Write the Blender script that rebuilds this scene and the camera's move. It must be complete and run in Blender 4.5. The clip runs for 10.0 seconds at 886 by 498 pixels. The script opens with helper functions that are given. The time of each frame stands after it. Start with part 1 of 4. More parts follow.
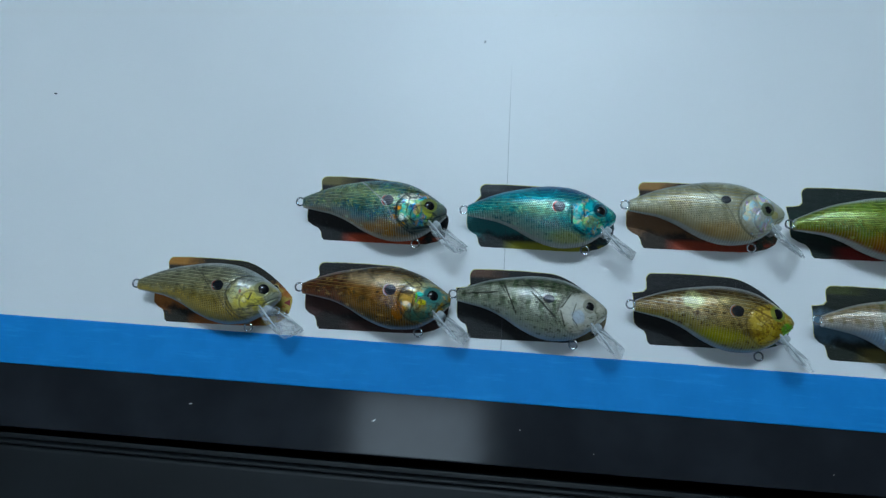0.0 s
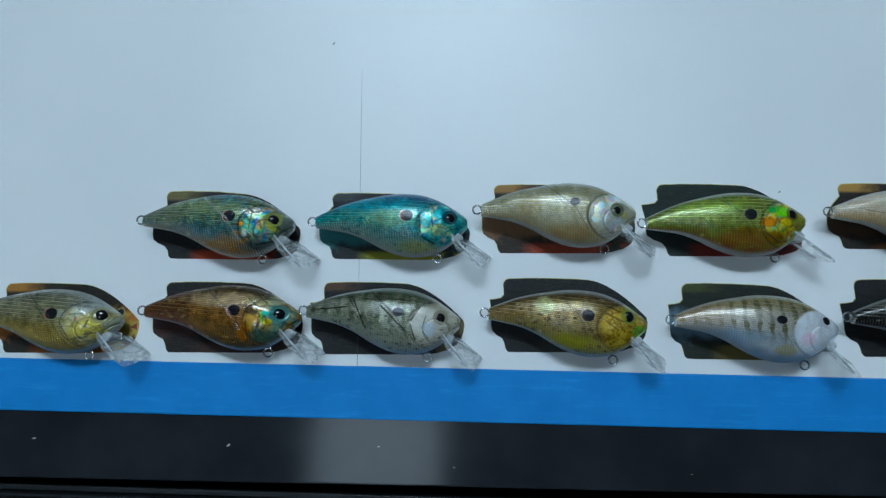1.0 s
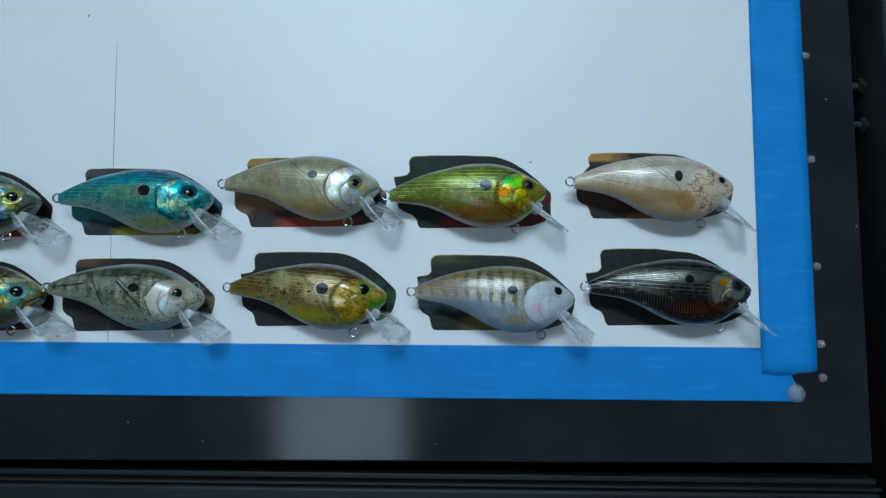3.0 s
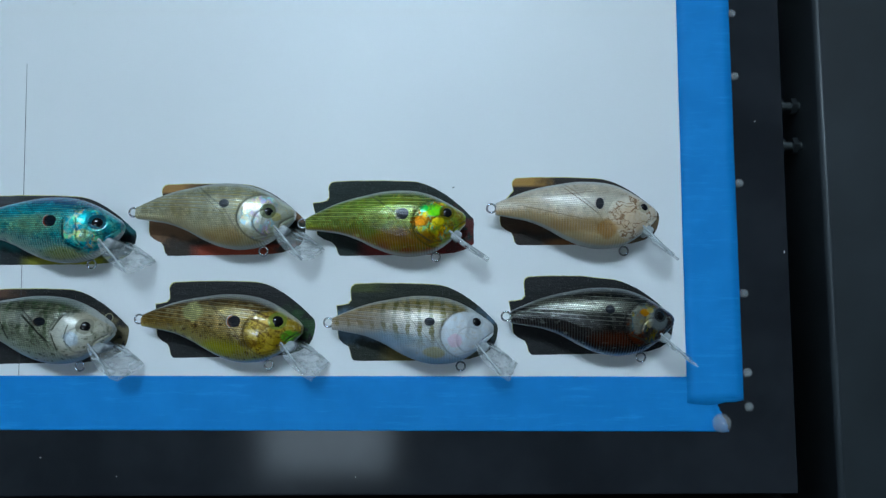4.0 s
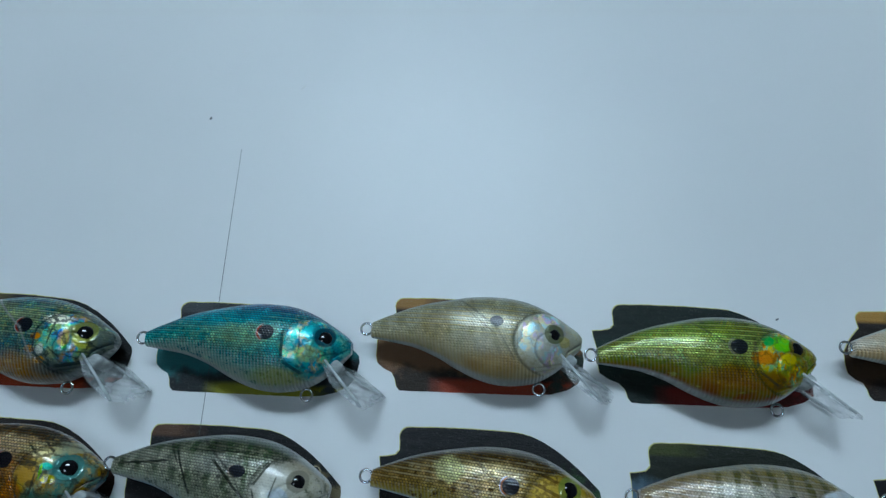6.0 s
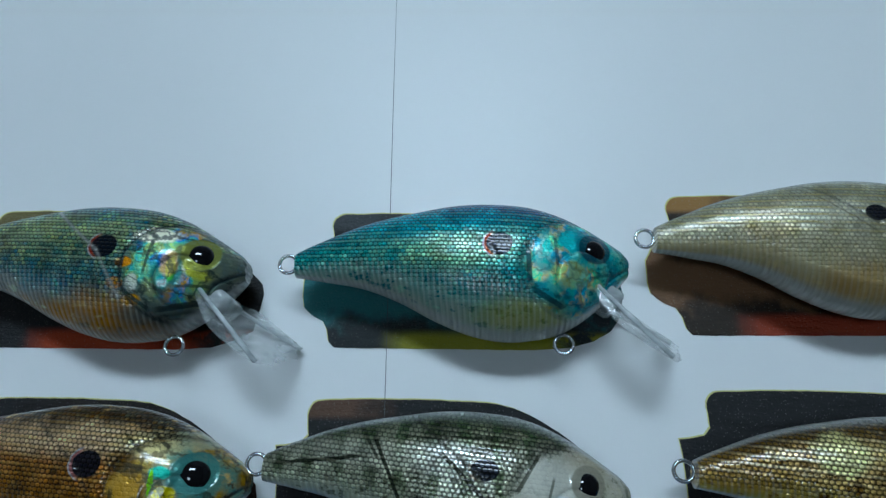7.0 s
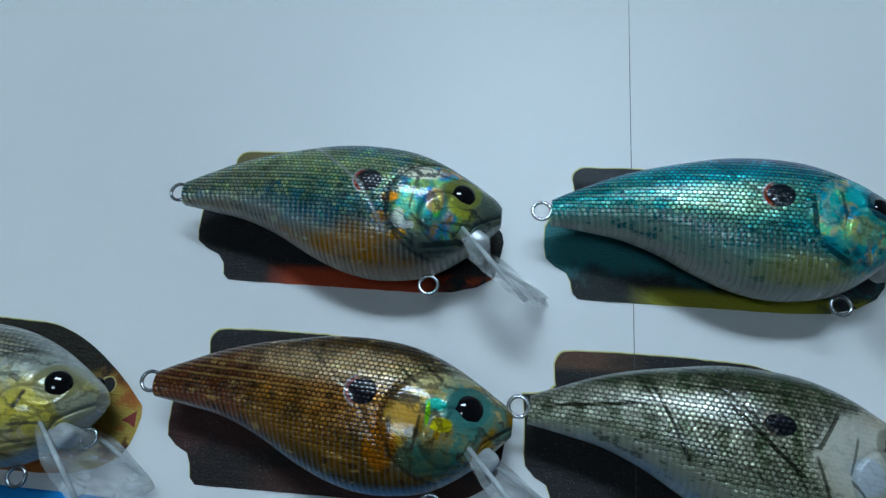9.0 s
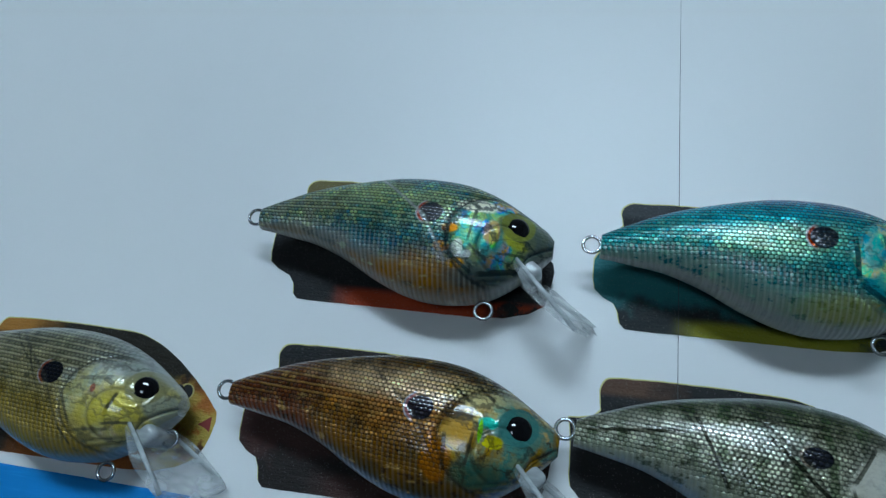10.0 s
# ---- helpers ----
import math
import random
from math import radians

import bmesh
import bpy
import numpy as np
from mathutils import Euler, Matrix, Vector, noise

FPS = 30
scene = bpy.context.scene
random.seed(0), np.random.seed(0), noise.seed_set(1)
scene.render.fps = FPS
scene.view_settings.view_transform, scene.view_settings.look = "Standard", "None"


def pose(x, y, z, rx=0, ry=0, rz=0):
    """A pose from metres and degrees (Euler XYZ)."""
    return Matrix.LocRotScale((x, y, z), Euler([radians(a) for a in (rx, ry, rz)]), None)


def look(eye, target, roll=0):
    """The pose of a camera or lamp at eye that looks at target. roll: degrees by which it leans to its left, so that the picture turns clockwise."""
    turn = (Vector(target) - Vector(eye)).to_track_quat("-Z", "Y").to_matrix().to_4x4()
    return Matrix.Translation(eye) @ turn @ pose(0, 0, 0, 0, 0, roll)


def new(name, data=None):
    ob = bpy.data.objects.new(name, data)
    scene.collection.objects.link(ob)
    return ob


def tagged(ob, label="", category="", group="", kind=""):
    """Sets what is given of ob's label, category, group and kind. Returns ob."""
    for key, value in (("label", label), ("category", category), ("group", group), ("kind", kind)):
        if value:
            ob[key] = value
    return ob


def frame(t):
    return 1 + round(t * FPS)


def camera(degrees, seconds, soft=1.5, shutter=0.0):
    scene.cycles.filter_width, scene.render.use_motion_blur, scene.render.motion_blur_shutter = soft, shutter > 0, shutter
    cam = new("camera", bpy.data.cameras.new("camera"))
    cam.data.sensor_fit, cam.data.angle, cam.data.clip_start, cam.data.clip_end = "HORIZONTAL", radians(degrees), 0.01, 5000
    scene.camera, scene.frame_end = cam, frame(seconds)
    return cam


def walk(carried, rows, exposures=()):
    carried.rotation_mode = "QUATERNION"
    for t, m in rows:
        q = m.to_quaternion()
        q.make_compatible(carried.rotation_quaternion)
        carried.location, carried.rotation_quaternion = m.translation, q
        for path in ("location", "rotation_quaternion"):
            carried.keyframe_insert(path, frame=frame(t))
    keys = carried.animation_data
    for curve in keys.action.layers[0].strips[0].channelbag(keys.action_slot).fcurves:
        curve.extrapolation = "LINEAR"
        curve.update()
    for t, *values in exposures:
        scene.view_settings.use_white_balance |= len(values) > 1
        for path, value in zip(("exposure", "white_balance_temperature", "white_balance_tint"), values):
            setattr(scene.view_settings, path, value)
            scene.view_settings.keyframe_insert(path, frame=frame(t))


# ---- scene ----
# A flatbed printer's black bed with a taped white sheet and eleven fishing lures. Path rows are in centimetres.
cam = camera(66.4, 10.0, soft=1.4)
CM = 0.01
PATH = [
    (0, (4.071, 1.963, 33.118), (3.886, 2.259, 31.149), -28.2),
    (0.5, (6.887, 3.274, 32.21), (6.777, 3.539, 30.231), -21.3),
    (1, (9.309, 3.656, 31.836), (9.227, 3.909, 29.854), -16.9),
    (1.5, (12.25, 3.609, 31.388), (12.192, 3.821, 29.4), -13.8),
    (2, (15.272, 3.433, 31.163), (15.21, 3.64, 29.175), -15.8),
    (2.5, (18.021, 3.618, 31.253), (17.968, 3.803, 29.263), -15.3),
    (2.7, (19.057, 3.670, 31.373), (19.007, 3.849, 29.382), -15.2),
    (3.8, (23.331, 4.541, 31.098), (23.277, 4.735, 29.108), -15.4),
    (4, (23.754, 5.489, 30.668), (23.724, 5.643, 28.674), -11.1),
    (4.5, (23.952, 4.545, 30.959), (23.916, 4.852, 28.983), -6.1),
    (5, (22.1, 4.433, 31.165), (22.023, 4.93, 29.23), -6.9),
    (5.5, (18.492, 3.789, 28.915), (18.4, 4.386, 27.009), -6.2),
    (6, (13.127, 4.493, 23.501), (13.032, 5.158, 21.617), -5.3),
    (6.2, (10.365, 4.799, 20.890), (10.306, 5.455, 19.001), -2.9),
    (7.3, (5.323, 4.425, 14.376), (5.229, 5.049, 12.478), -7.6),
    (7.5, (4.8, 4.531, 14.43), (4.761, 5.121, 12.52), -2.5),
    (8, (4.068, 3.873, 14.328), (3.949, 4.518, 12.438), -8.4),
    (8.5, (2.288, 3.201, 14.435), (2.085, 3.863, 12.559), -13.1),
    (9, (1.599, 3.096, 14.411), (1.363, 3.751, 12.536), -15.0),
    (9.5, (1.496, 3.205, 14.832), (1.181, 3.878, 12.975), -19.5),
    (10, (1.495, 2.922, 15.49), (1.123, 3.611, 13.65), -21.2),
]
walk(cam, [(t, look([CM * c for c in eye], [CM * c for c in target], roll)) for t, eye, target, roll in PATH],
     exposures=[(0.0, -0.18), (2.5, -0.02), (4.0, -0.04), (5.0, -0.06), (6.0, -0.3), (7.5, -0.2), (10.0, -0.25)])

# ---- world: the room's faint stray light ----
world = bpy.data.worlds.new("room_world")
scene.world = world
world.use_nodes = True
world.node_tree.nodes["Background"].inputs["Color"].default_value = (0.5, 0.6, 0.7, 1)
world.node_tree.nodes["Background"].inputs["Strength"].default_value = 0.02
LAMP_NEAR, LAMP_FAR = 12.0, 40.0
LAMP_COLOUR = (0.66, 0.89, 1.08)


# ---- node helpers ----
class Graph:
    """A small builder for a node material."""

    def __init__(self, name):
        self.mat = bpy.data.materials.new(name)
        self.mat.use_nodes = True
        self.tree = self.mat.node_tree
        self.out = self.tree.nodes["Material Output"]
        self.bsdf = self.tree.nodes["Principled BSDF"]
        self.coords = None

    def link(self, value, socket):
        if isinstance(value, (int, float)):
            if socket.type in ("RGBA", "VECTOR"):
                socket.default_value = (value, value, value, 1)[:len(socket.default_value)]
            else:
                socket.default_value = value
        elif isinstance(value, tuple):
            socket.default_value = (*value, 1)[:len(socket.default_value)]
        else:
            self.tree.links.new(value, socket)

    def set(self, **values):
        for key, value in values.items():
            self.link(value, self.bsdf.inputs[key.replace("_", " ").title().replace("Ior", "IOR")])

    def place(self, scale=(1, 1, 1), turn=0.0):
        if self.coords is None:
            self.coords = self.tree.nodes.new("ShaderNodeTexCoord")
        m = self.tree.nodes.new("ShaderNodeMapping")
        m.inputs["Scale"].default_value = scale
        m.inputs["Rotation"].default_value = (0, 0, radians(turn))
        self.tree.links.new(self.coords.outputs["Object"], m.inputs["Vector"])
        return m.outputs["Vector"]

    def attr(self, name):
        n = self.tree.nodes.new("ShaderNodeAttribute")
        n.attribute_name = name
        return n.outputs["Fac"]

    def noise(self, scale, detail=3.0, rough=0.55, vector=None, colour=False):
        n = self.tree.nodes.new("ShaderNodeTexNoise")
        n.inputs["Scale"].default_value = scale
        n.inputs["Detail"].default_value = detail
        n.inputs["Roughness"].default_value = rough
        self.tree.links.new(vector or self.place((100, 100, 100)), n.inputs["Vector"])
        return n.outputs["Color" if colour else "Fac"]

    def voronoi(self, scale, vector=None, feature="F1"):
        n = self.tree.nodes.new("ShaderNodeTexVoronoi")
        n.feature = feature
        n.inputs["Scale"].default_value = scale
        self.tree.links.new(vector or self.place((100, 100, 100)), n.inputs["Vector"])
        return n

    def math(self, op, a, b=0.0, clamp=False):
        n = self.tree.nodes.new("ShaderNodeMath")
        n.operation, n.use_clamp = op, clamp
        self.link(a, n.inputs[0]), self.link(b, n.inputs[1])
        return n.outputs[0]

    def step(self, value, low, high, to=1.0):
        n = self.tree.nodes.new("ShaderNodeMapRange")
        n.interpolation_type = "SMOOTHSTEP"
        self.link(value, n.inputs["Value"])
        n.inputs["From Min"].default_value, n.inputs["From Max"].default_value = low, high
        n.inputs["To Max"].default_value = to
        return n.outputs["Result"]

    def mix(self, fac, a, b, blend="MIX"):
        n = self.tree.nodes.new("ShaderNodeMix")
        n.data_type, n.blend_type = "RGBA", blend
        self.link(fac, n.inputs[0]), self.link(a, n.inputs[6]), self.link(b, n.inputs[7])
        return n.outputs[2]

    def ramp(self, fac, stops, mode="LINEAR"):
        n = self.tree.nodes.new("ShaderNodeValToRGB")
        n.color_ramp.interpolation = mode
        while len(n.color_ramp.elements) < len(stops):
            n.color_ramp.elements.new(0.5)
        for e, (p, c) in zip(n.color_ramp.elements, stops):
            e.position, e.color = p, (*c, 1)
        self.link(fac, n.inputs[0])
        return n.outputs[0]

    def bump(self, height, strength, distance):
        n = self.tree.nodes.new("ShaderNodeBump")
        n.inputs["Strength"].default_value, n.inputs["Distance"].default_value = strength, distance
        self.link(height, n.inputs["Height"])
        self.tree.links.new(n.outputs["Normal"], self.bsdf.inputs["Normal"])
        return n.outputs["Normal"]


# ---- materials ----
def paper_material():
    g = Graph("coated_white_paper")
    big, fine = g.noise(0.06, 2), g.noise(9, 4)
    g.set(base_color=g.mix(g.step(big, 0.3, 0.7), (0.78, 0.785, 0.79), (0.83, 0.83, 0.825)), roughness=g.math("ADD", g.math("MULTIPLY", fine, 0.08), 0.36), specular_ior_level=0.42)
    g.bump(g.math("ADD", g.math("MULTIPLY", g.noise(0.25, 2), 3.0), g.math("MULTIPLY", fine, 0.06)), 0.35, 0.0004)
    return g.mat


def tape_material():
    g = Graph("blue_crepe_masking_tape")
    crepe = g.noise(4, 5, 0.7, g.place((10, 100, 100)))
    big = g.noise(0.5, 3)
    base = g.mix(g.step(big, 0.3, 0.75), (0.005, 0.215, 0.57), (0.008, 0.245, 0.63))
    base = g.mix(g.step(crepe, 0.52, 0.78, 0.6), base, (0.02, 0.33, 0.74))
    g.set(base_color=base, roughness=0.62, specular_ior_level=0.15)
    g.bump(crepe, 0.25, 0.0003)
    return g.mat


def black_metal(name, tone, rough, wear=0.06, shine=0.5):
    g = Graph(name)
    fine, big = g.noise(14, 4), g.noise(0.25, 3)
    base = g.mix(g.step(big, 0.3, 0.75), tuple(0.8 * c for c in tone), tuple(1.25 * c for c in tone))
    g.set(base_color=base, roughness=g.math("ADD", g.math("MULTIPLY", big, wear), g.math("ADD", g.math("MULTIPLY", fine, wear), rough)), specular_ior_level=shine)
    g.bump(fine, 0.05, 0.0001)
    return g.mat


def plain(name, colour, rough=0.5, metal=0.0, scale=8.0, spread=0.12):
    g = Graph(name)
    n = g.noise(scale, 3)
    g.set(base_color=g.mix(n, tuple(c * (1 - spread) for c in colour), tuple(min(1, c * (1 + spread)) for c in colour)), roughness=rough, metallic=metal)
    return g.mat


def clear_plastic(name, rough=0.12, tint=(0.93, 0.97, 0.97), clear=0.95, relief=0.2):
    g = Graph(name)
    scratch = g.noise(6, 5, 0.7, g.place((100, 260, 100), 35))
    g.set(base_color=tint, roughness=g.math("ADD", g.math("MULTIPLY", scratch, 0.25), rough), transmission_weight=clear, ior=1.46)
    g.bump(scratch, relief, 0.0003)
    return g.mat


def thin_clear(name, dense, spread):
    """Thin scratched clear plastic: mostly see-through, with a gloss of its own."""
    g = Graph(name)
    scratch = g.noise(1.4, 3, 0.55, g.place((100, 230, 130), 35))
    g.set(base_color=g.mix(scratch, (0.50, 0.55, 0.56), (0.82, 0.86, 0.86)), roughness=0.12, alpha=g.math("ADD", g.step(scratch, 0.35, 0.75, spread), dense), specular_ior_level=0.7, coat_weight=0.6, coat_roughness=0.05)
    g.bump(scratch, 0.3, 0.0012)
    return g.mat


def glow(name, colour, strength):
    g = Graph(name)
    g.set(base_color=(0.8, 0.8, 0.8), emission_color=colour, emission_strength=strength, roughness=0.6)
    return g.mat


PAPER, TAPE = paper_material(), tape_material()
BED = black_metal("black_anodised_bed", (0.019, 0.021, 0.025), 0.07, 0.045, 0.12)
RAIL = black_metal("black_powder_coated_rail", (0.018, 0.023, 0.027), 0.38, 0.08)
FRONT = black_metal("black_front_rail", (0.008, 0.010, 0.012), 0.45, 0.08, 0.3)
# base colour paler than the rail's, painting in the rounded edge's highlight
RAIL_EDGE = black_metal("highlit_black_rail_edge", (0.035, 0.042, 0.048), 0.42, 0.05)
DARK = black_metal("dark_machine_interior", (0.002, 0.0025, 0.003), 0.7)
WIRE = plain("steel_wire", (0.42, 0.44, 0.45), 0.25, 1.0)
LIP = thin_clear("clear_lip_plastic", 0.13, 0.34)
LIP_RIM = thin_clear("thick_clear_plastic", 0.5, 0.3)
BEAD = clear_plastic("clear_bead_plastic", 0.0, (0.92, 0.96, 0.97), 0.78, 0.6)
INK = plain("black_pencil_line", (0.05, 0.055, 0.06), 0.7)
EYE_BLACK = plain("glossy_black_eye", (0.006, 0.006, 0.007), 0.06)
SILVER = plain("dull_steel_bolt", (0.16, 0.18, 0.19), 0.35, 1.0)
LINT = plain("pale_lint", (0.75, 0.75, 0.72), 0.8)
SPECK = plain("grey_speck", (0.12, 0.13, 0.14), 0.8)
WALL = plain("grey_painted_wall", (0.20, 0.22, 0.23), 0.8, 0, 0.02)
CEILING = plain("grey_ceiling_paint", (0.22, 0.23, 0.24), 0.8, 0, 0.02)
FLOOR = plain("grey_concrete_floor", (0.16, 0.165, 0.17), 0.6, 0, 0.03, 0.3)
DIFFUSER_NEAR, DIFFUSER_FAR = glow("lit_diffuser", LAMP_COLOUR, LAMP_NEAR), glow("lit_diffuser", LAMP_COLOUR, LAMP_FAR)
HOUSING = plain("white_lamp_housing", (0.7, 0.7, 0.7), 0.5)


# ---- mesh helpers ----
def empty(name, x, y, z, turn=0.0):
    ob = new(name)
    ob.empty_display_size = 0.01
    ob.matrix_basis = pose(x, y, z, 0, 0, turn)
    return ob


def part(name, bm, material, parent=None, label="", smooth=False):
    """One mesh object made from a bmesh, under its thing."""
    mesh = bpy.data.meshes.new(name)
    bm.to_mesh(mesh)
    bm.free()
    mesh.materials.append(material)
    if smooth:
        mesh.polygons.foreach_set("use_smooth", [True] * len(mesh.polygons))
    ob = new(name, mesh)
    if parent:
        ob.parent = parent
    if label:
        ob["label"] = label
    return ob


def box(x0, y0, z0, x1, y1, z1, bevel=0.0, segments=2, bm=None):
    bm = bm or bmesh.new()
    made = bmesh.ops.create_cube(bm, size=1, matrix=Matrix.Translation(((x0 + x1) / 2, (y0 + y1) / 2, (z0 + z1) / 2)) @ Matrix.Diagonal((x1 - x0, y1 - y0, z1 - z0, 1)))
    if bevel:
        edges = list({e for v in made["verts"] for e in v.link_edges})
        bmesh.ops.bevel(bm, geom=edges, offset=bevel, segments=segments, affect="EDGES", profile=0.5)
    return bm


def plate(outline, z0, z1, holes=()):
    """A flat plate with straight sides from an outline and round holes, each a loop of points."""
    bm = bmesh.new()
    edges = []
    for loop in (outline, *holes):
        vs = [bm.verts.new((x, y, z1)) for x, y in loop]
        edges += [bm.edges.new((vs[i - 1], vs[i])) for i in range(len(vs))]
    bmesh.ops.triangle_fill(bm, use_beauty=True, edges=edges)
    bmesh.ops.recalc_face_normals(bm, faces=bm.faces)
    if sum(f.normal.z for f in bm.faces) < 0:
        bmesh.ops.reverse_faces(bm, faces=bm.faces)
    top = list(bm.faces)
    down = bmesh.ops.extrude_face_region(bm, geom=top)
    bmesh.ops.translate(bm, verts=[v for v in down["geom"] if isinstance(v, bmesh.types.BMVert)], vec=(0, 0, z0 - z1))
    bmesh.ops.recalc_face_normals(bm, faces=bm.faces)
    return bm


def ring(radius, wire, around=28, across=10, m=Matrix()):
    """A closed wire ring in the xy plane."""
    bm = bmesh.new()
    loops = []
    for i in range(around):
        a = 2 * math.pi * i / around
        loops.append([bm.verts.new(m @ Vector(((radius + wire * math.cos(b)) * math.cos(a), (radius + wire * math.cos(b)) * math.sin(a), wire * math.sin(b))))
                      for b in (2 * math.pi * j / across for j in range(across))])
    for i in range(around):
        for j in range(across):
            bm.faces.new((loops[i - 1][j - 1], loops[i][j - 1], loops[i][j], loops[i - 1][j]))
    bmesh.ops.recalc_face_normals(bm, faces=bm.faces)
    return bm


def rod(a, b, radius, sides=12, bm=None):
    bm = bm or bmesh.new()
    a, b = Vector(a), Vector(b)
    m = Matrix.Translation((a + b) / 2) @ (b - a).to_track_quat("Z", "Y").to_matrix().to_4x4()
    bmesh.ops.create_cone(bm, cap_ends=True, segments=sides, radius1=radius, radius2=radius, depth=(b - a).length, matrix=m)
    return bm


def dome(radius, height, m=Matrix(), rings=7, around=24):
    """A closed low dome on the xy plane."""
    bm = bmesh.new()
    loops = []
    for i in range(rings):
        a = math.pi / 2 * i / rings
        loops.append([bm.verts.new(m @ Vector((radius * math.cos(a) * math.cos(b), radius * math.cos(a) * math.sin(b), height * math.sin(a))))
                      for b in (2 * math.pi * j / around for j in range(around))])
    tip, base = bm.verts.new(m @ Vector((0, 0, height))), bm.verts.new(m @ Vector((0, 0, 0)))
    for i in range(rings - 1):
        for j in range(around):
            bm.faces.new((loops[i][j - 1], loops[i][j], loops[i + 1][j], loops[i + 1][j - 1]))
    for j in range(around):
        bm.faces.new((loops[-1][j - 1], loops[-1][j], tip))
        bm.faces.new((loops[0][j], loops[0][j - 1], base))
    bmesh.ops.recalc_face_normals(bm, faces=bm.faces)
    return bm


def circle(x, y, rx, ry, n=24):
    return [(x + rx * math.cos(2 * math.pi * i / n), y + ry * math.sin(2 * math.pi * i / n)) for i in range(n)]


# ---- the room round the machine ----
def room():
    x0, x1, y0, y1, z0, z1 = -2.6, 2.8, -2.6, 3.0, -0.92, 2.5
    t = 0.12
    tagged(part("floor", box(x0 - t, y0 - t, z0 - t, x1 + t, y1 + t, z0), FLOOR), "grey concrete workshop floor", "floor", kind="structure")
    tagged(part("ceiling", box(x0 - t, y0 - t, z1, x1 + t, y1 + t, z1 + t), CEILING), "plain grey painted ceiling", "ceiling", kind="structure")
    for name, b in (("wall_north", (x0, y1, z0, x1, y1 + t, z1)), ("wall_south", (x0, y0 - t, z0, x1, y0, z1)),
                    ("wall_west", (x0 - t, y0 - t, z0, x0, y1 + t, z1)), ("wall_east", (x1, y0 - t, z0, x1 + t, y1 + t, z1))):
        tagged(part(name, box(*b), WALL), "plain grey painted workshop wall", "wall", kind="structure")


def ceiling_light(x, y, width, length, diffuser):
    light = empty("ceiling_light", x, y, 2.5)
    w, l = width / 2, length / 2
    part("diffuser", box(-w, -l, -0.035, w, l, -0.02), diffuser, light, "lit white diffuser")
    bm = box(-w - 0.02, -l - 0.02, -0.045, -w - 0.001, l + 0.02, 0)
    box(w + 0.001, -l - 0.02, -0.045, w + 0.02, l + 0.02, 0, bm=bm)
    box(-w - 0.001, -l - 0.02, -0.045, w + 0.001, -l - 0.001, 0, bm=bm)
    box(-w - 0.001, l + 0.001, -0.045, w + 0.001, l + 0.02, 0, bm=bm)
    part("frame", bm, HOUSING, light)
    return tagged(light, "white ceiling light panel with a lit diffuser", "ceiling light", "ceiling lights")


room()
ceiling_light(-0.27, -0.40, 0.50, 0.45, DIFFUSER_NEAR)
ceiling_light(0.0, 1.35, 1.1, 0.42, DIFFUSER_FAR)

# ---- the printer ----
BED_TOP = -0.0004


def printer():
    base = empty("printer_base", 0, 0, -0.92)
    part("cabinet", box(-0.62, -0.30, 0.0, 0.62, 0.62, 0.80, 0.006), DARK, base)
    tagged(base, "black machine cabinet under the print bed", "printer")
    # the bed, with its front edge very slightly out of square
    bed = empty("print_bed", 0, 0, -0.12)
    bm = plate([(-0.50, -0.0362), (0.3892, -0.0296), (0.3880, 0.52), (-0.50, 0.52)], 0.106, 0.12 + BED_TOP)
    edges = [e for e in bm.edges if len(e.link_faces) == 2 and abs(e.calc_face_angle(0)) > 0.5]
    bmesh.ops.bevel(bm, geom=edges, offset=0.0008, segments=2, affect="EDGES", profile=0.5)
    part("bed_plate", bm, BED, bed)
    part("bed_carrier", box(-0.48, -0.02, 0.0, 0.374, 0.50, 0.1055), DARK, bed)
    tagged(bed, "satin black metal flatbed plate of a printer", "print bed")
    # front rail: low ledge, thin raised lip, then the cover
    front = empty("front_rail", 0, 0, -0.12)
    part("ledge", box(-0.60, -0.0405, 0.0, 0.3945, -0.0380, 0.1125, 0.0004), FRONT, front)
    part("lip", box(-0.60, -0.0428, 0.0, 0.3945, -0.0410, 0.1172, 0.0007, 3), FRONT, front, "thin rounded edge of the rail")
    part("cover", box(-0.60, -0.30, 0.0, 0.3945, -0.0432, 0.1165, 0.002, 3), FRONT, front)
    tagged(front, "matt black front rail below the bed", "rail")
    # side rail with two oval holes
    side = empty("side_rail", 0, 0, -0.12)
    holes = [circle(0.4445, 0.1972, 0.0052, 0.0042), circle(0.4452, 0.1688, 0.0052, 0.0042)]
    part("top_plate", plate([(0.4126, -0.30), (0.60, -0.30), (0.60, 0.52), (0.4052, 0.52)], 0.1165, 0.1185, holes), RAIL, side)
    bm = bmesh.new()
    for y, x in ((-0.30, 0.4100), (0.52, 0.4026)):
        for i in range(7):
            a = math.pi / 2 * i / 6
            bm.verts.new((x + 0.0025 - 0.0025 * math.sin(a), y, 0.1162 + 0.0025 * math.cos(a)))
        bm.verts.new((x, y, 0.0))
        bm.verts.new((x + 0.0025, y, 0.0))
    bm.verts.ensure_lookup_table()
    for i in range(9):
        bm.faces.new((bm.verts[i], bm.verts[(i + 1) % 9], bm.verts[9 + (i + 1) % 9], bm.verts[9 + i]))
    bm.faces.new(bm.verts[:9]), bm.faces.new(bm.verts[9:18])
    bmesh.ops.recalc_face_normals(bm, faces=bm.faces)
    part("rounded_edge", bm, RAIL_EDGE, side, "rounded long edge that catches the light", True)
    part("floor_plate", box(0.42, -0.29, 0.0, 0.59, 0.51, 0.070), DARK, side)
    tagged(side, "matt black side rail with two oval holes", "rail")


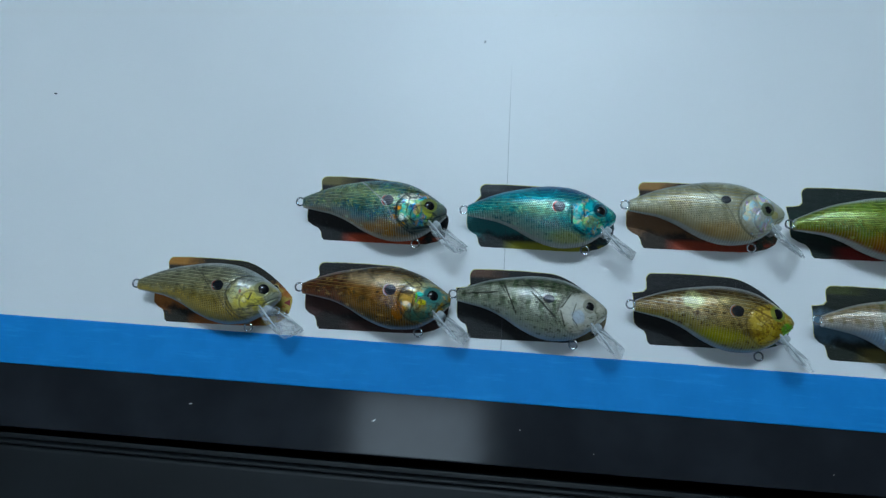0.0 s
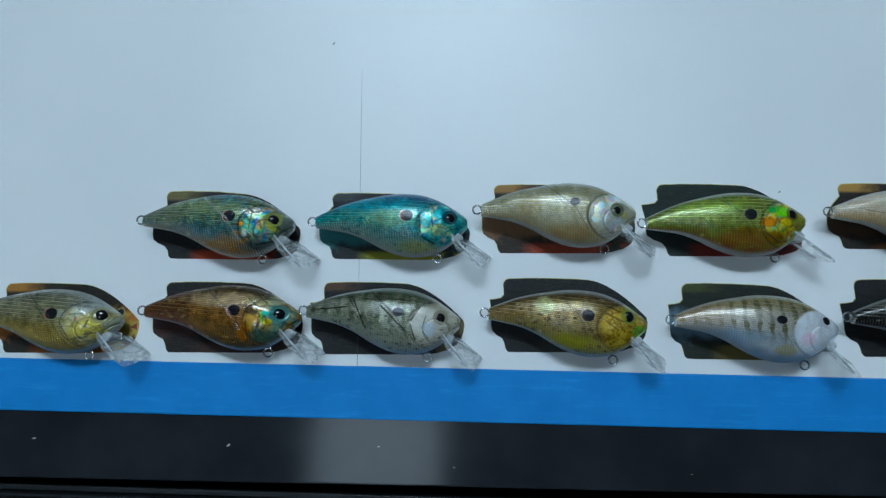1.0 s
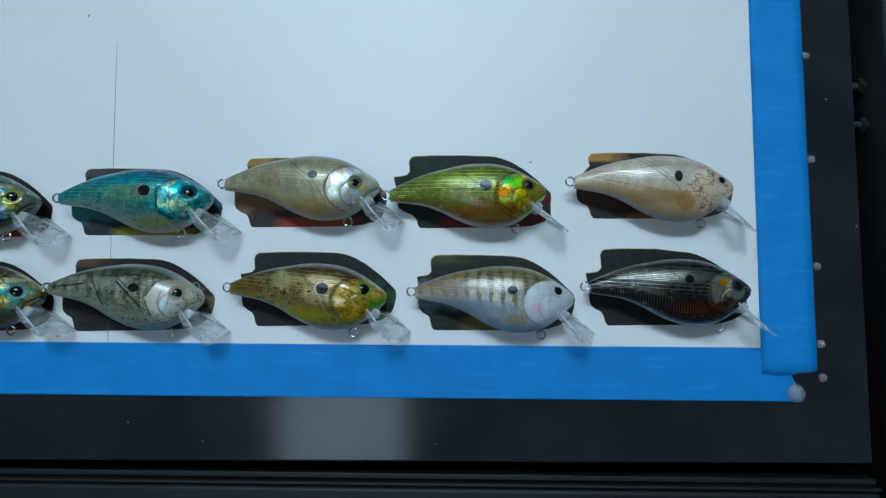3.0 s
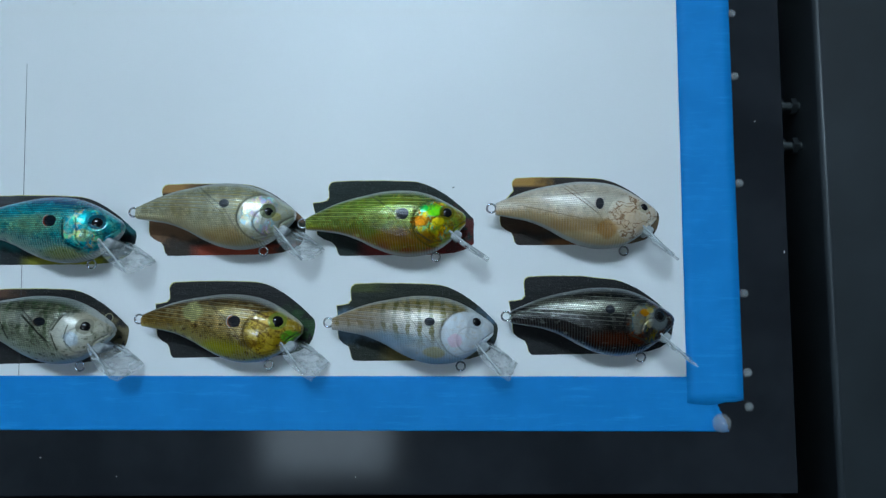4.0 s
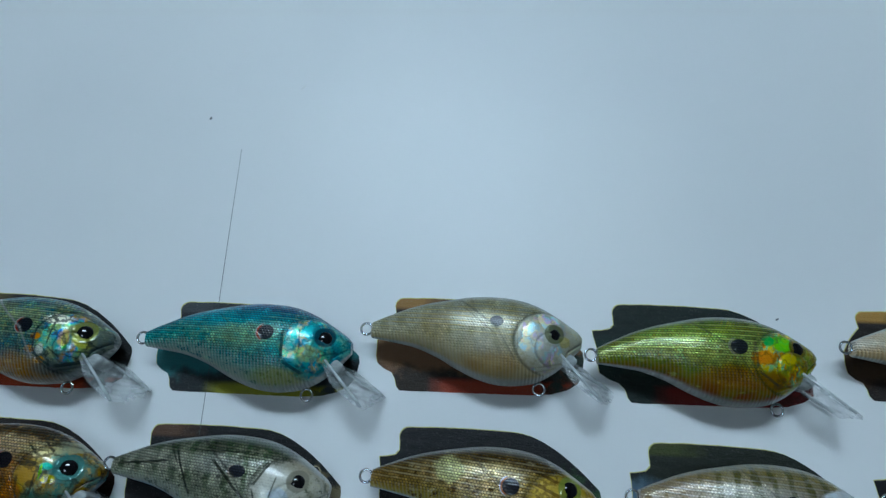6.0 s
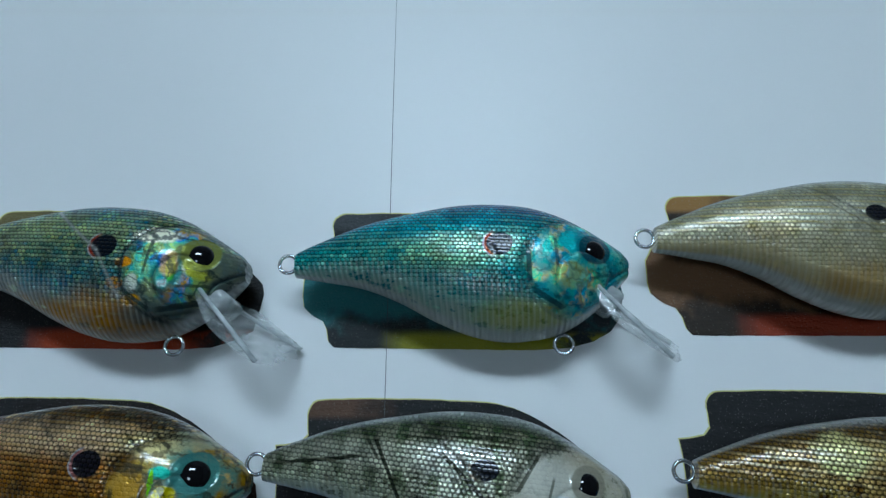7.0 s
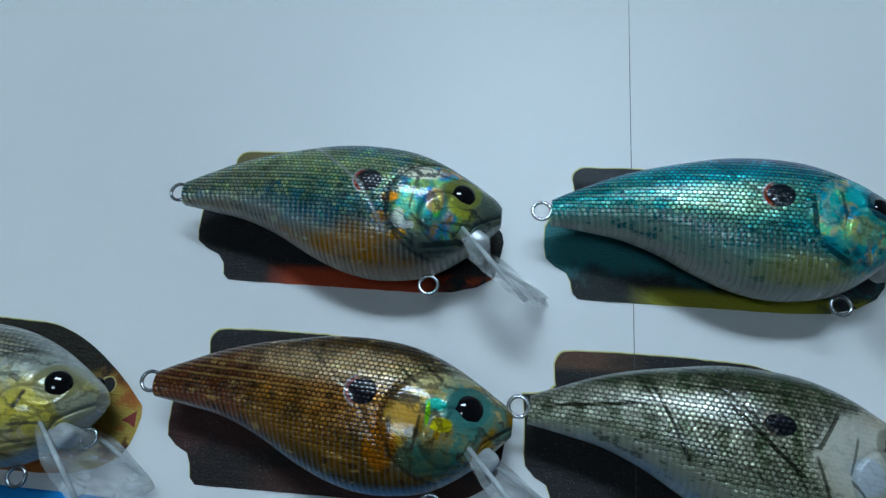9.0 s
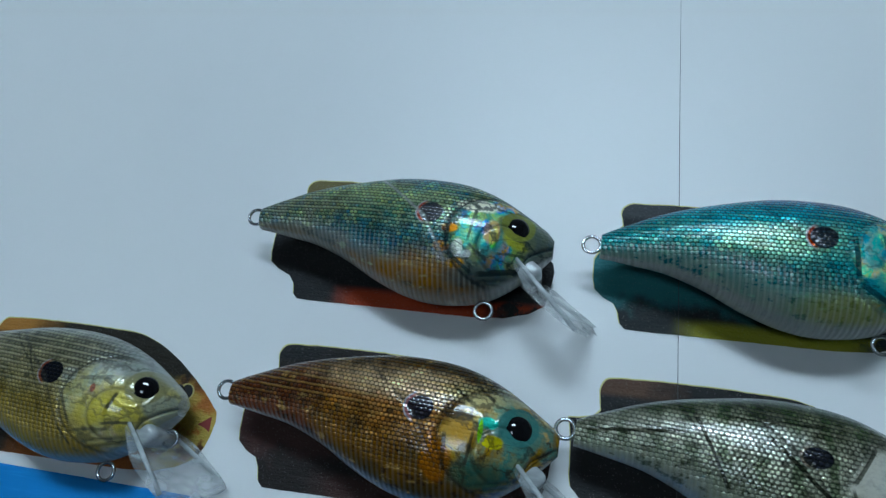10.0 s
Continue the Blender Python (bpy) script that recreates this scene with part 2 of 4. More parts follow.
def clamp_bolt(x, y):
    """A steel bolt that bridges the gap between bed and rail."""
    bolt = empty("clamp_bolt", x, y, -0.12)
    bm = rod((-0.0055, 0, 0.100), (0.0085, 0, 0.100), 0.0022)
    part("shank", bm, SILVER, bolt, smooth=False)
    part("collar", rod((-0.003, 0, 0.100), (-0.0005, 0, 0.100), 0.0036, 16), SILVER, bolt)
    part("nut", rod((0.003, 0, 0.100), (0.0055, 0, 0.100), 0.0042, 6), SILVER, bolt)
    part("stud", rod((-0.002, 0, 0.0), (-0.002, 0, 0.099), 0.0025), DARK, bolt)
    return tagged(bolt, "small steel bolt in the dark gap beside the bed", "bolt", "clamp bolts")


def clear_bead(x, y, r=0.0019):
    bead = part("clear_bead", dome(r * 1.1, r * 1.0, rings=6, around=14), BEAD, smooth=True)
    bead.matrix_basis = pose(x, y, BED_TOP, 0, 0, 40 * x + 900 * y)
    return tagged(bead, "small clear plastic bead at the tape's edge", "bead", "clear beads on the bed")


printer()
for bx, by in ((0.3945, 0.1300), (0.3945, 0.1495)):
    clamp_bolt(bx + 0.004, by)
for by in (0.0081, 0.0232, 0.0583, 0.1083, 0.1580, 0.1877, 0.2290, 0.2700):
    clear_bead(0.3687 - 0.010 * by, by)
tagged(clear_bead(0.3562, 0.0010, 0.0040), "large clear plastic bead under the torn tape corner")

# ---- sheet and tape ----
def sheet(name, x0, x1, y0, y1, label):
    ob = part(name, box(x0, y0, -0.0003, x1, y1, 0.0), PAPER)
    return tagged(ob, label, "paper sheet")


sheet("paper_sheet", -0.45, 0.3460, 0.012, 0.48, "glossy white paper sheet with a plain blank upper half")


def seam():
    """A thin dark line down the sheet and over the prints."""
    bm = bmesh.new()
    n = 40
    left = []
    for i in range(n + 1):
        y = 0.0215 + (0.166 - 0.0215) * i / n
        x = 0.0410 - 0.0190 * (y - 0.0215) + 0.00012 * math.sin(31 * y)
        w = (0.00007 + 0.00002 * math.sin(57 * y)) * (1 - 0.65 * max(0.0, (y - 0.10) / 0.06))
        left.append((bm.verts.new((x - w, y, 0.00022)), bm.verts.new((x + w, y, 0.00022))))
    for a, b in zip(left, left[1:]):
        bm.faces.new((a[0], a[1], b[1], b[0]))
    geo = bmesh.ops.extrude_face_region(bm, geom=list(bm.faces))
    bmesh.ops.translate(bm, verts=[v for v in geo["geom"] if isinstance(v, bmesh.types.BMVert)], vec=(0, 0, -0.00020))
    bmesh.ops.recalc_face_normals(bm, faces=bm.faces)
    return tagged(part("pencil_line", bm, INK), "thin dark straight line drawn down the white sheet", "line")


seam()


def strip(name, corners, z, along, across, label, torn=0.0):
    """A tape strip with slightly wavy faces. corners: start left, start right, end left, end right."""
    rng = random.Random(name + label)
    bm = bmesh.new()
    a, b, c, d = [Vector((*p, 0)) for p in corners]
    rows = []
    for i in range(along + 1):
        s = i / along
        row = []
        for j in range(across + 1):
            q = j / across
            p = a.lerp(c, s).lerp(b.lerp(d, s), q)
            if i == along and torn:
                p += (c - a).normalized() * torn * (rng.random() - 0.4)
            if j in (0, across):
                p += (b - a).normalized() * 0.00008 * (rng.random() - 0.5)
            p.z = z + 0.00010 * noise.noise(p * 90) + 0.0003 * math.exp(-((p.y - 0.0108 - 0.01 * (p.x - 0.30)) / 0.0005) ** 2 - ((p.x - 0.299) / 0.010) ** 4)
            row.append(bm.verts.new(p))
        rows.append(row)
    for r, s in zip(rows, rows[1:]):
        for j in range(across):
            bm.faces.new((r[j], r[j + 1], s[j + 1], s[j]))
    bmesh.ops.recalc_face_normals(bm, faces=bm.faces)
    if bm.faces[:][0].normal.z < 0:
        bmesh.ops.reverse_faces(bm, faces=bm.faces)
    geo = bmesh.ops.extrude_face_region(bm, geom=list(bm.faces))
    bmesh.ops.translate(bm, verts=[v for v in geo["geom"] if isinstance(v, bmesh.types.BMVert)], vec=(0, 0, 0.00015))
    bmesh.ops.recalc_face_normals(bm, faces=bm.faces)
    return tagged(part(name, bm, TAPE, smooth=True), label, "tape", "masking tape strips")


strip("tape_strip", [(-0.45, -0.0026), (-0.45, 0.0218), (0.3590, -0.0026), (0.3500, 0.0214)], 0.00025, 200, 30,
      "blue masking tape along the sheet's front edge, torn at its end", 0.0012)
strip("tape_strip", [(0.3412, 0.47), (0.3640, 0.47), (0.3412, 0.0092), (0.3661, 0.0112)], 0.00052, 110, 6,
      "blue masking tape down the sheet's side edge, torn at its end", 0.0020)

# ---- ink prints of the lure patterns ----
def ease(x, a, b):
    t = np.clip((x - a) / (b - a), 0, 1)
    return t * t * (3 - 2 * t)


def print_outline(lift, notch, tall, low, seed):
    """Outline from the dorsal corner: fin block, back, snout, flat lower edge, stepped tail. Centimetres in, metres out."""
    rng = random.Random(seed)
    back = [(3.8 + 2.8 * t, -1.62 * t ** 1.75) for t in (i / 9 for i in range(10))]
    jaw = [(6.64, -1.85), (6.60, -2.12), (6.48, -2.42), (6.24, -2.68), (5.85, -2.90), (5.30, -3.06), (4.5, -3.12)]
    corner = [(0.28 - 0.28 * math.sin(a), 0.03 + lift - 0.30 * (1 - math.cos(a))) for a in (math.pi / 2 * i / 5 for i in range(6))]
    pts = [*reversed(corner), (1.2, 0.06 + lift), (2.6, 0.05 + lift * 0.8), *back, *jaw]
    pts += [(1.5, -3.13), (0.45, -3.14), (0.12, -3.13), (0.0, -3.02), (-0.06, -2.75), (-0.12, -2.55), (-0.35, -2.42), (-0.52, -2.24), (-0.56, -2.0), (-0.57, -1.5)]
    pts += [(-0.58 - notch, -1.10), (-0.62 - notch, -0.88), (-0.42, -0.86), (-0.1, -0.80), (0.03, -0.66)] if notch else [(-0.3, -1.0), (0.06, -0.58)]
    pts = [(x + low * ease(-y, 2.2, 2.8), y * tall / 3.16 if y < 0 else y) for x, y in pts]
    out = []
    for (x, y), (u, v) in zip(pts, pts[1:] + pts[:1]):
        n = max(1, round(math.hypot(u - x, v - y) / 0.16))
        out += [(x + (u - x) * k / n + rng.uniform(-0.006, 0.006), y + (v - y) * k / n + rng.uniform(-0.006, 0.006)) for k in range(n)]
    return [(CM * x, CM * y) for x, y in out]


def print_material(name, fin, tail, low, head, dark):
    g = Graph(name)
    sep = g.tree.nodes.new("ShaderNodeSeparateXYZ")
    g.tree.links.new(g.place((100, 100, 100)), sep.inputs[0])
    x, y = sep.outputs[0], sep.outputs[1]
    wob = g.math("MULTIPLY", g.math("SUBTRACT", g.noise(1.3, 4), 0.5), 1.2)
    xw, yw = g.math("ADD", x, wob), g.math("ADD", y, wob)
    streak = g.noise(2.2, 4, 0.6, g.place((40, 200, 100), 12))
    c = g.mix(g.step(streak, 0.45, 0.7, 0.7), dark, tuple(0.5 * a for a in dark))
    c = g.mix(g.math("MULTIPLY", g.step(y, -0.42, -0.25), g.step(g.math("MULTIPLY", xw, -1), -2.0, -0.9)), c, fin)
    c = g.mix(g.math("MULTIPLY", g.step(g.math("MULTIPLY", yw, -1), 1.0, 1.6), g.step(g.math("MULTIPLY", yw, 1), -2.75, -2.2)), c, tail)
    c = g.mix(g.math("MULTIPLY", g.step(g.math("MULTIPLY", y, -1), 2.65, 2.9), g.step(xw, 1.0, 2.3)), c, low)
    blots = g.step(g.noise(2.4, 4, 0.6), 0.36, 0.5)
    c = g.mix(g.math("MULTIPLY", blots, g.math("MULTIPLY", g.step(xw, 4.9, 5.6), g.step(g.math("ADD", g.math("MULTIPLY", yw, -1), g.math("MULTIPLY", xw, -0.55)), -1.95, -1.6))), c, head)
    # pale dots paint the raised ink's tiny glints into the colour
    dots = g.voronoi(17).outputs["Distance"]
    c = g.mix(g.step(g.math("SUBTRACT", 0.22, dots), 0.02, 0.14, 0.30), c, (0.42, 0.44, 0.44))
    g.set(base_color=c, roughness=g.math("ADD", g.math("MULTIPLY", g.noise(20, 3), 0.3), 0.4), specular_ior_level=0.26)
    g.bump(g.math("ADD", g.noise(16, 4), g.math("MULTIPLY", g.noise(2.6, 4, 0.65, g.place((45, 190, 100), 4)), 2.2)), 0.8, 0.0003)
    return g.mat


FRINGE = plain("yellow_ink_fringe", (0.62, 0.58, 0.22), 0.6)
K0 = (0.012, 0.012, 0.013)


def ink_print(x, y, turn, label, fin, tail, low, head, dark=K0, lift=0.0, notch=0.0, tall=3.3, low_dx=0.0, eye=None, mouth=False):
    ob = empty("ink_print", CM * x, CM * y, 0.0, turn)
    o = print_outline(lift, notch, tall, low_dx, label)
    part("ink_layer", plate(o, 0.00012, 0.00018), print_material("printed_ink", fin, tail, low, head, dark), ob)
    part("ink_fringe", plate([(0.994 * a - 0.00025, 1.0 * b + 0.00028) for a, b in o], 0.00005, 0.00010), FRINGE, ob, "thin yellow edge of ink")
    if eye:
        part("printed_eye_ring", plate(circle(CM * 5.70, CM * -1.30, CM * 0.21, CM * 0.20), 0.00019, 0.00021), plain("printed_eye_ring", eye, 0.6), ob, "pale printed ring round an eye")
        part("printed_eye", plate(circle(CM * 5.72, CM * -1.30, CM * 0.15, CM * 0.17), 0.00022, 0.00024), plain("printed_eye", (0.008, 0.008, 0.009), 0.5), ob, "black printed eye")
    if mouth:
        wedge = [(6.20, -2.02), (6.52, -1.80), (6.54, -2.16), (6.40, -2.08)]
        part("printed_mouth", plate([(CM * a, CM * b) for a, b in reversed(wedge)], 0.00019, 0.00021), plain("printed_mouth", (0.22, 0.02, 0.015), 0.6), ob, "dark red printed mouth")
    return tagged(ob, label, "ink print", "ink prints on the sheet")


TAN, BROWN, RED, TEAL = (0.30, 0.15, 0.045), (0.10, 0.045, 0.02), (0.33, 0.035, 0.012), (0.02, 0.16, 0.17)
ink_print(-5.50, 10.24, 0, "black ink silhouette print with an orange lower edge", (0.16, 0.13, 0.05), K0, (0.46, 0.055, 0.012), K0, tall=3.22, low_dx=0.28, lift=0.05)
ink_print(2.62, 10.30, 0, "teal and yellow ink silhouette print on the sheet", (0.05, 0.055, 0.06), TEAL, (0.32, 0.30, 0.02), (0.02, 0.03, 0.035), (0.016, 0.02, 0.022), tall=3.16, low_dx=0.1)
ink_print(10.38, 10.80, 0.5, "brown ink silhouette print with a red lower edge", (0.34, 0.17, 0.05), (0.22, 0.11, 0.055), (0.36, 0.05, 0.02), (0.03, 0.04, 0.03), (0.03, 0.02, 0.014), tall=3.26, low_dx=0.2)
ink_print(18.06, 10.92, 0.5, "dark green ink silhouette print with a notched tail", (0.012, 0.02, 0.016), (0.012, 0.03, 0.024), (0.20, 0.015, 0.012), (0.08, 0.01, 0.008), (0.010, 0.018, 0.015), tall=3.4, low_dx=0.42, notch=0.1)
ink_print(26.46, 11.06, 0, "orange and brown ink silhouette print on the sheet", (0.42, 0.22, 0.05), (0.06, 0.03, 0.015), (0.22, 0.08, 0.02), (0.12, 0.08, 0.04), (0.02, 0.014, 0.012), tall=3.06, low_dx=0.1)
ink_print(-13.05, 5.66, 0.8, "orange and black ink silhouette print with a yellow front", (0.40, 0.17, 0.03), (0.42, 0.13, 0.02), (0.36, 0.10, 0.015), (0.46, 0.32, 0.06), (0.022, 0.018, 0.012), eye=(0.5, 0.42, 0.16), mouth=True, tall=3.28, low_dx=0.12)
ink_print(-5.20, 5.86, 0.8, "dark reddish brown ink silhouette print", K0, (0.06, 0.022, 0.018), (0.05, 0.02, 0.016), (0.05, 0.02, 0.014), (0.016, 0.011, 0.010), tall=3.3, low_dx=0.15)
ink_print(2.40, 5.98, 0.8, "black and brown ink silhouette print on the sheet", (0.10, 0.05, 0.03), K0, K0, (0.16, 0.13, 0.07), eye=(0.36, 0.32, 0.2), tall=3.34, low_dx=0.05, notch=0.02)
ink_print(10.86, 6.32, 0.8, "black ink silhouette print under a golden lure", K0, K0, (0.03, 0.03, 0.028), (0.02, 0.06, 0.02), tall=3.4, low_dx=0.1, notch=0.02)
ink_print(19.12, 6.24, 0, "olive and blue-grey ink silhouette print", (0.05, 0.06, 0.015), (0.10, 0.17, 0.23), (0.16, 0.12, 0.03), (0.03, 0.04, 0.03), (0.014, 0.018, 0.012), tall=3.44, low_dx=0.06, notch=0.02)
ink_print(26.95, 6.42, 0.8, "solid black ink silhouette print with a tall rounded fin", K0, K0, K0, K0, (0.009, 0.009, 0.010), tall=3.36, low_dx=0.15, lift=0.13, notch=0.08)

# ---- fishing lures ----
TOP = ((0.20, 0.17), (0.45, 0.30), (0.8, 0.46), (1.3, 0.68), (1.82, 0.86), (2.77, 1.09), (3.65, 1.25), (4.4, 1.28), (5.24, 1.19), (5.95, 0.94), (6.49, 0.64), (6.85, 0.41), (7.08, 0.25), (7.2, 0.12))
LOW = ((0.20, -0.36), (0.45, -0.39), (0.87, -0.45), (1.65, -0.58), (2.43, -0.86), (3.2, -1.25), (3.96, -1.54), (4.64, -1.65), (5.16, -1.62), (5.84, -1.45), (6.23, -1.22), (6.65, -0.88), (6.92, -0.60), (7.08, -0.42), (7.2, -0.28))
WIDE = ((0.20, 0.27), (0.8, 0.38), (1.8, 0.60), (3.0, 0.85), (4.2, 0.98), (5.0, 1.0), (5.8, 0.95), (6.4, 0.80), (6.8, 0.62), (7.05, 0.44), (7.2, 0.26))


ROLL = 0.06  # how far the lures lean towards the front of the bed


def smooth_through(knots, u):
    """A smooth curve through knots (cubic with averaged slopes)."""
    k = np.array(knots)
    x, y = k[:, 0], k[:, 1]
    s = np.gradient(y, x)
    i = np.clip(np.searchsorted(x, u) - 1, 0, len(x) - 2)
    h = x[i + 1] - x[i]
    t = np.clip((u - x[i]) / h, 0, 1)
    return (2 * t**3 - 3 * t**2 + 1) * y[i] + (t**3 - 2 * t**2 + t) * h * s[i] + (3 * t**2 - 2 * t**3) * y[i + 1] + (t**3 - t**2) * h * s[i + 1]


def line_mask(u, v, a, b, width):
    a, b = np.array(a), np.array(b)
    d = b - a
    t = np.clip(((u - a[0]) * d[0] + (v - a[1]) * d[1]) / (d @ d), 0, 1)
    return np.exp(-(((u - a[0] - t * d[0]) ** 2 + (v - a[1] - t * d[1]) ** 2) / width**2))


def surface_w(u, v):
    """Half thickness of the body at a point of its flank."""
    top, low, wide = (float(smooth_through(k, np.array([u]))[0]) for k in (TOP, LOW, WIDE))
    d = abs((v - (top + low) / 2) / ((top - low) / 2)) ** (1 / 0.88)
    return wide * math.sqrt(max(0.0, 1 - d * d)) ** 0.92


def lure_mesh():
    """The moulded body, tail at u = 0.2 cm, snout at 7.2, lying on its side, with masks for its paint."""
    nu, upper, under = 270, 124, 44
    na = upper + under
    s = np.linspace(0, 1, nu)
    u = 0.2 + 7.0 * (1 - (1 - s) ** 1.25) ** 1.0
    top, low, wide = (smooth_through(k, u) for k in (TOP, LOW, WIDE))
    a = np.concatenate([np.linspace(-np.pi / 2, np.pi / 2, upper, endpoint=False), np.linspace(np.pi / 2, 3 * np.pi / 2, under, endpoint=False)])
    ca, sa = np.cos(a), np.sin(a)
    c = np.sign(ca) * np.abs(ca) ** 0.92
    d = np.sign(sa) * np.abs(sa) ** 0.88
    U = np.repeat(u[:, None], na, 1)
    V = (top + low)[:, None] / 2 + (top - low)[:, None] / 2 * d[None]
    W = wide[:, None] * c[None]
    share = np.abs(W) / np.maximum(wide[:, None], 1e-6)
    V0, V = V, V - ROLL * np.maximum(np.abs(W), 0) * np.sign(W)
    # relief: gill cover, cheek, brow, mouth, fin creases
    r1 = np.hypot((U - 6.02) / 1.12, (V + 0.30) / 1.02)
    ang = np.arctan2(V + 0.30, U - 6.02)
    back_half = ease(-np.cos(ang + 0.25), -0.35, 0.05)
    r2 = np.hypot((U - 6.18) / 0.58, (V + 0.52) / 0.55)
    groove = np.exp(-((r1 - 1.0) / 0.035) ** 2) * back_half
    groove2 = np.exp(-((r2 - 1.0) / 0.05) ** 2) * ease(-np.cos(np.arctan2(V + 0.52, U - 6.18) + 0.5), -0.3, 0.1)
    mouth = line_mask(U, V, (7.25, -0.12), (6.72, -0.50), 0.035) + line_mask(U, V, (6.72, -0.50), (6.55, -0.78), 0.03)
    crease = line_mask(U, V, (2.95, 1.15), (4.35, 0.05), 0.03) + 0.7 * line_mask(U, V, (4.35, 0.05), (4.95, -0.9), 0.03)
    gill = ease(1.0 - r1, 0.0, 0.06)
    head = np.maximum(gill, ease(U, 5.85, 6.15))
    brow = np.exp(-((np.hypot((U - 6.42) / 0.40, (V - 0.08) / 0.38) - 1.0) / 0.10) ** 2)
    jaw = line_mask(U, V, (6.62, -0.86), (5.75, -1.12), 0.03) + line_mask(U, V, (6.45, -1.02), (5.6, -1.28), 0.025)
    relief = 0.040 * ease(1.04 - r1, 0, 0.10) * back_half - 0.040 * groove + 0.030 * ease(1.0 - r2, 0, 0.16) - 0.034 * groove2
    relief += 0.022 * brow - 0.075 * mouth - 0.018 * crease - 0.028 * jaw
    W = W + np.sign(W) * relief * share
    V = V0
    verts = np.stack([U, V, W], -1).reshape(-1, 3) * CM
    idx = np.arange(nu * na).reshape(nu, na)
    f = np.stack([idx[:-1], np.roll(idx, -1, 1)[:-1], np.roll(idx, -1, 1)[1:], idx[1:]], -1).reshape(-1, 4).tolist()
    f += [idx[0][::-1].tolist(), idx[-1].tolist()]
    mesh = bpy.data.meshes.new("lure_body")
    mesh.from_pydata(verts.tolist(), [], f)
    mesh.polygons.foreach_set("use_smooth", [True] * (len(f) - 2) + [False, False])
    masks = {"height": d[None] + 0 * U, "along": U / 7.2, "gill": r1, "head": head * ease(share, 0.1, 0.5),
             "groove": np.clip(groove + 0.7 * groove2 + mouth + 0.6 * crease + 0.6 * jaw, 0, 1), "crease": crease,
             "side": ease(0.64 - share, 0.0, 0.26)}
    for key, value in masks.items():
        mesh.attributes.new(key, "FLOAT", "POINT").data.foreach_set("value", np.ascontiguousarray(value, dtype=np.float32).ravel())
    mesh.update()
    return mesh


def lure_material(p):
    """Printed and lacquered lure finish. p: colours and amounts of one lure."""
    g = Graph("lacquered_lure_print")
    h, along = g.attr("height"), g.attr("along")
    sep = g.tree.nodes.new("ShaderNodeSeparateXYZ")
    g.tree.links.new(g.place((100, 100, 100)), sep.inputs[0])
    x, y = sep.outputs[0], g.math("SUBTRACT", sep.outputs[1], g.math("MULTIPLY", sep.outputs[2], ROLL))
    flow, warp = g.noise(1.6, 4), g.math("MULTIPLY", g.math("SUBTRACT", g.noise(3.0, 4, 0.65), 0.5), 1.6)
    fine = g.noise(7.0, 4, 0.7)

    def oval(u, v, ru, rv):
        a, b = g.math("DIVIDE", g.math("SUBTRACT", x, u), ru), g.math("DIVIDE", g.math("SUBTRACT", y, v), rv)
        return g.math("SQRT", g.math("ADD", g.math("MULTIPLY", a, a), g.math("MULTIPLY", b, b)))

    hv = g.math("ADD", h, g.math("MULTIPLY", g.math("SUBTRACT", flow, 0.5), 0.7))
    base = g.ramp(g.math("ADD", g.math("MULTIPLY", hv, 0.5), 0.5), [(0.04, p["belly"]), (0.28, p["low"]), (0.60, p["mid"]), (0.93, p["back"])])
    bar_wave = g.math("ADD", g.math("MULTIPLY", along, p["bar_rate"]), g.math("ADD", g.math("MULTIPLY", flow, 5.0), g.math("MULTIPLY", h, 1.2)))
    bars = g.math("MULTIPLY", g.step(g.math("ADD", g.math("SINE", bar_wave), warp), 0.1, 0.8), g.step(h, -0.6, 0.1))
    base = g.mix(g.math("MULTIPLY", bars, p["bars"]), base, p["bar"])
    tail = g.step(g.math("ADD", g.math("MULTIPLY", along, -1.0), g.math("MULTIPLY", flow, 0.2)), -0.30, -0.16)
    base = g.mix(g.math("MULTIPLY", tail, p["tail_mix"]), base, p["tail"])
    # head
    mott = g.noise(1.7, 3, 0.55, g.place((130, 90, 100), 30))
    plate_line = g.math("SUBTRACT", 1.02, g.math("ADD", g.attr("gill"), g.math("MULTIPLY", warp, p["ragged"])))
    head = g.math("MAXIMUM", g.step(plate_line, 0.0, 0.03 + 0.5 * p["ragged"]), g.step(g.math("ADD", x, g.math("MULTIPLY", warp, 0.3)), 5.8, 6.3))
    base = g.mix(g.math("MULTIPLY", head, 0.9), base, g.mix(g.step(mott, 0.42, 0.66), p["head"], p["cheek"]))
    # dark speckles, and light ones that paint glints into the colour
    dots = g.noise(p["grain"], 5, 0.65, g.place((100, 150, 100)))
    base = g.mix(g.step(dots, 0.54, 0.63, p["speckle"]), base, p["dot"])
    glint_dots = g.noise(3.4, 4, 0.6, g.place((90, 150, 100), 20))
    base = g.mix(g.step(glint_dots, 0.56, 0.68, p["glint"]), base, p["shine"])
    blotch = g.noise(2.0, 5, 0.7, g.place((140, 80, 100), -35))
    base = g.mix(g.math("MULTIPLY", g.step(blotch, 0.5, 0.62, p["blotch"]), g.step(h, -0.5, 0.2)), base, p["dot"])
    # foil on gill cover and flank
    gill = g.step(g.math("SUBTRACT", 1.02, g.math("ADD", g.attr("gill"), g.math("MULTIPLY", warp, 0.18))), 0.0, 0.12)
    gill = g.math("MULTIPLY", gill, g.step(g.math("ADD", g.math("MULTIPLY", x, -1.0), g.math("MULTIPLY", warp, 0.5)), -6.75, -6.25))
    crumple = g.mix(0.45, g.place((95, 62, 100), 34), g.noise(2.6, 3, 0.6, None, True), "ADD")
    cells = g.voronoi(2.8, crumple)
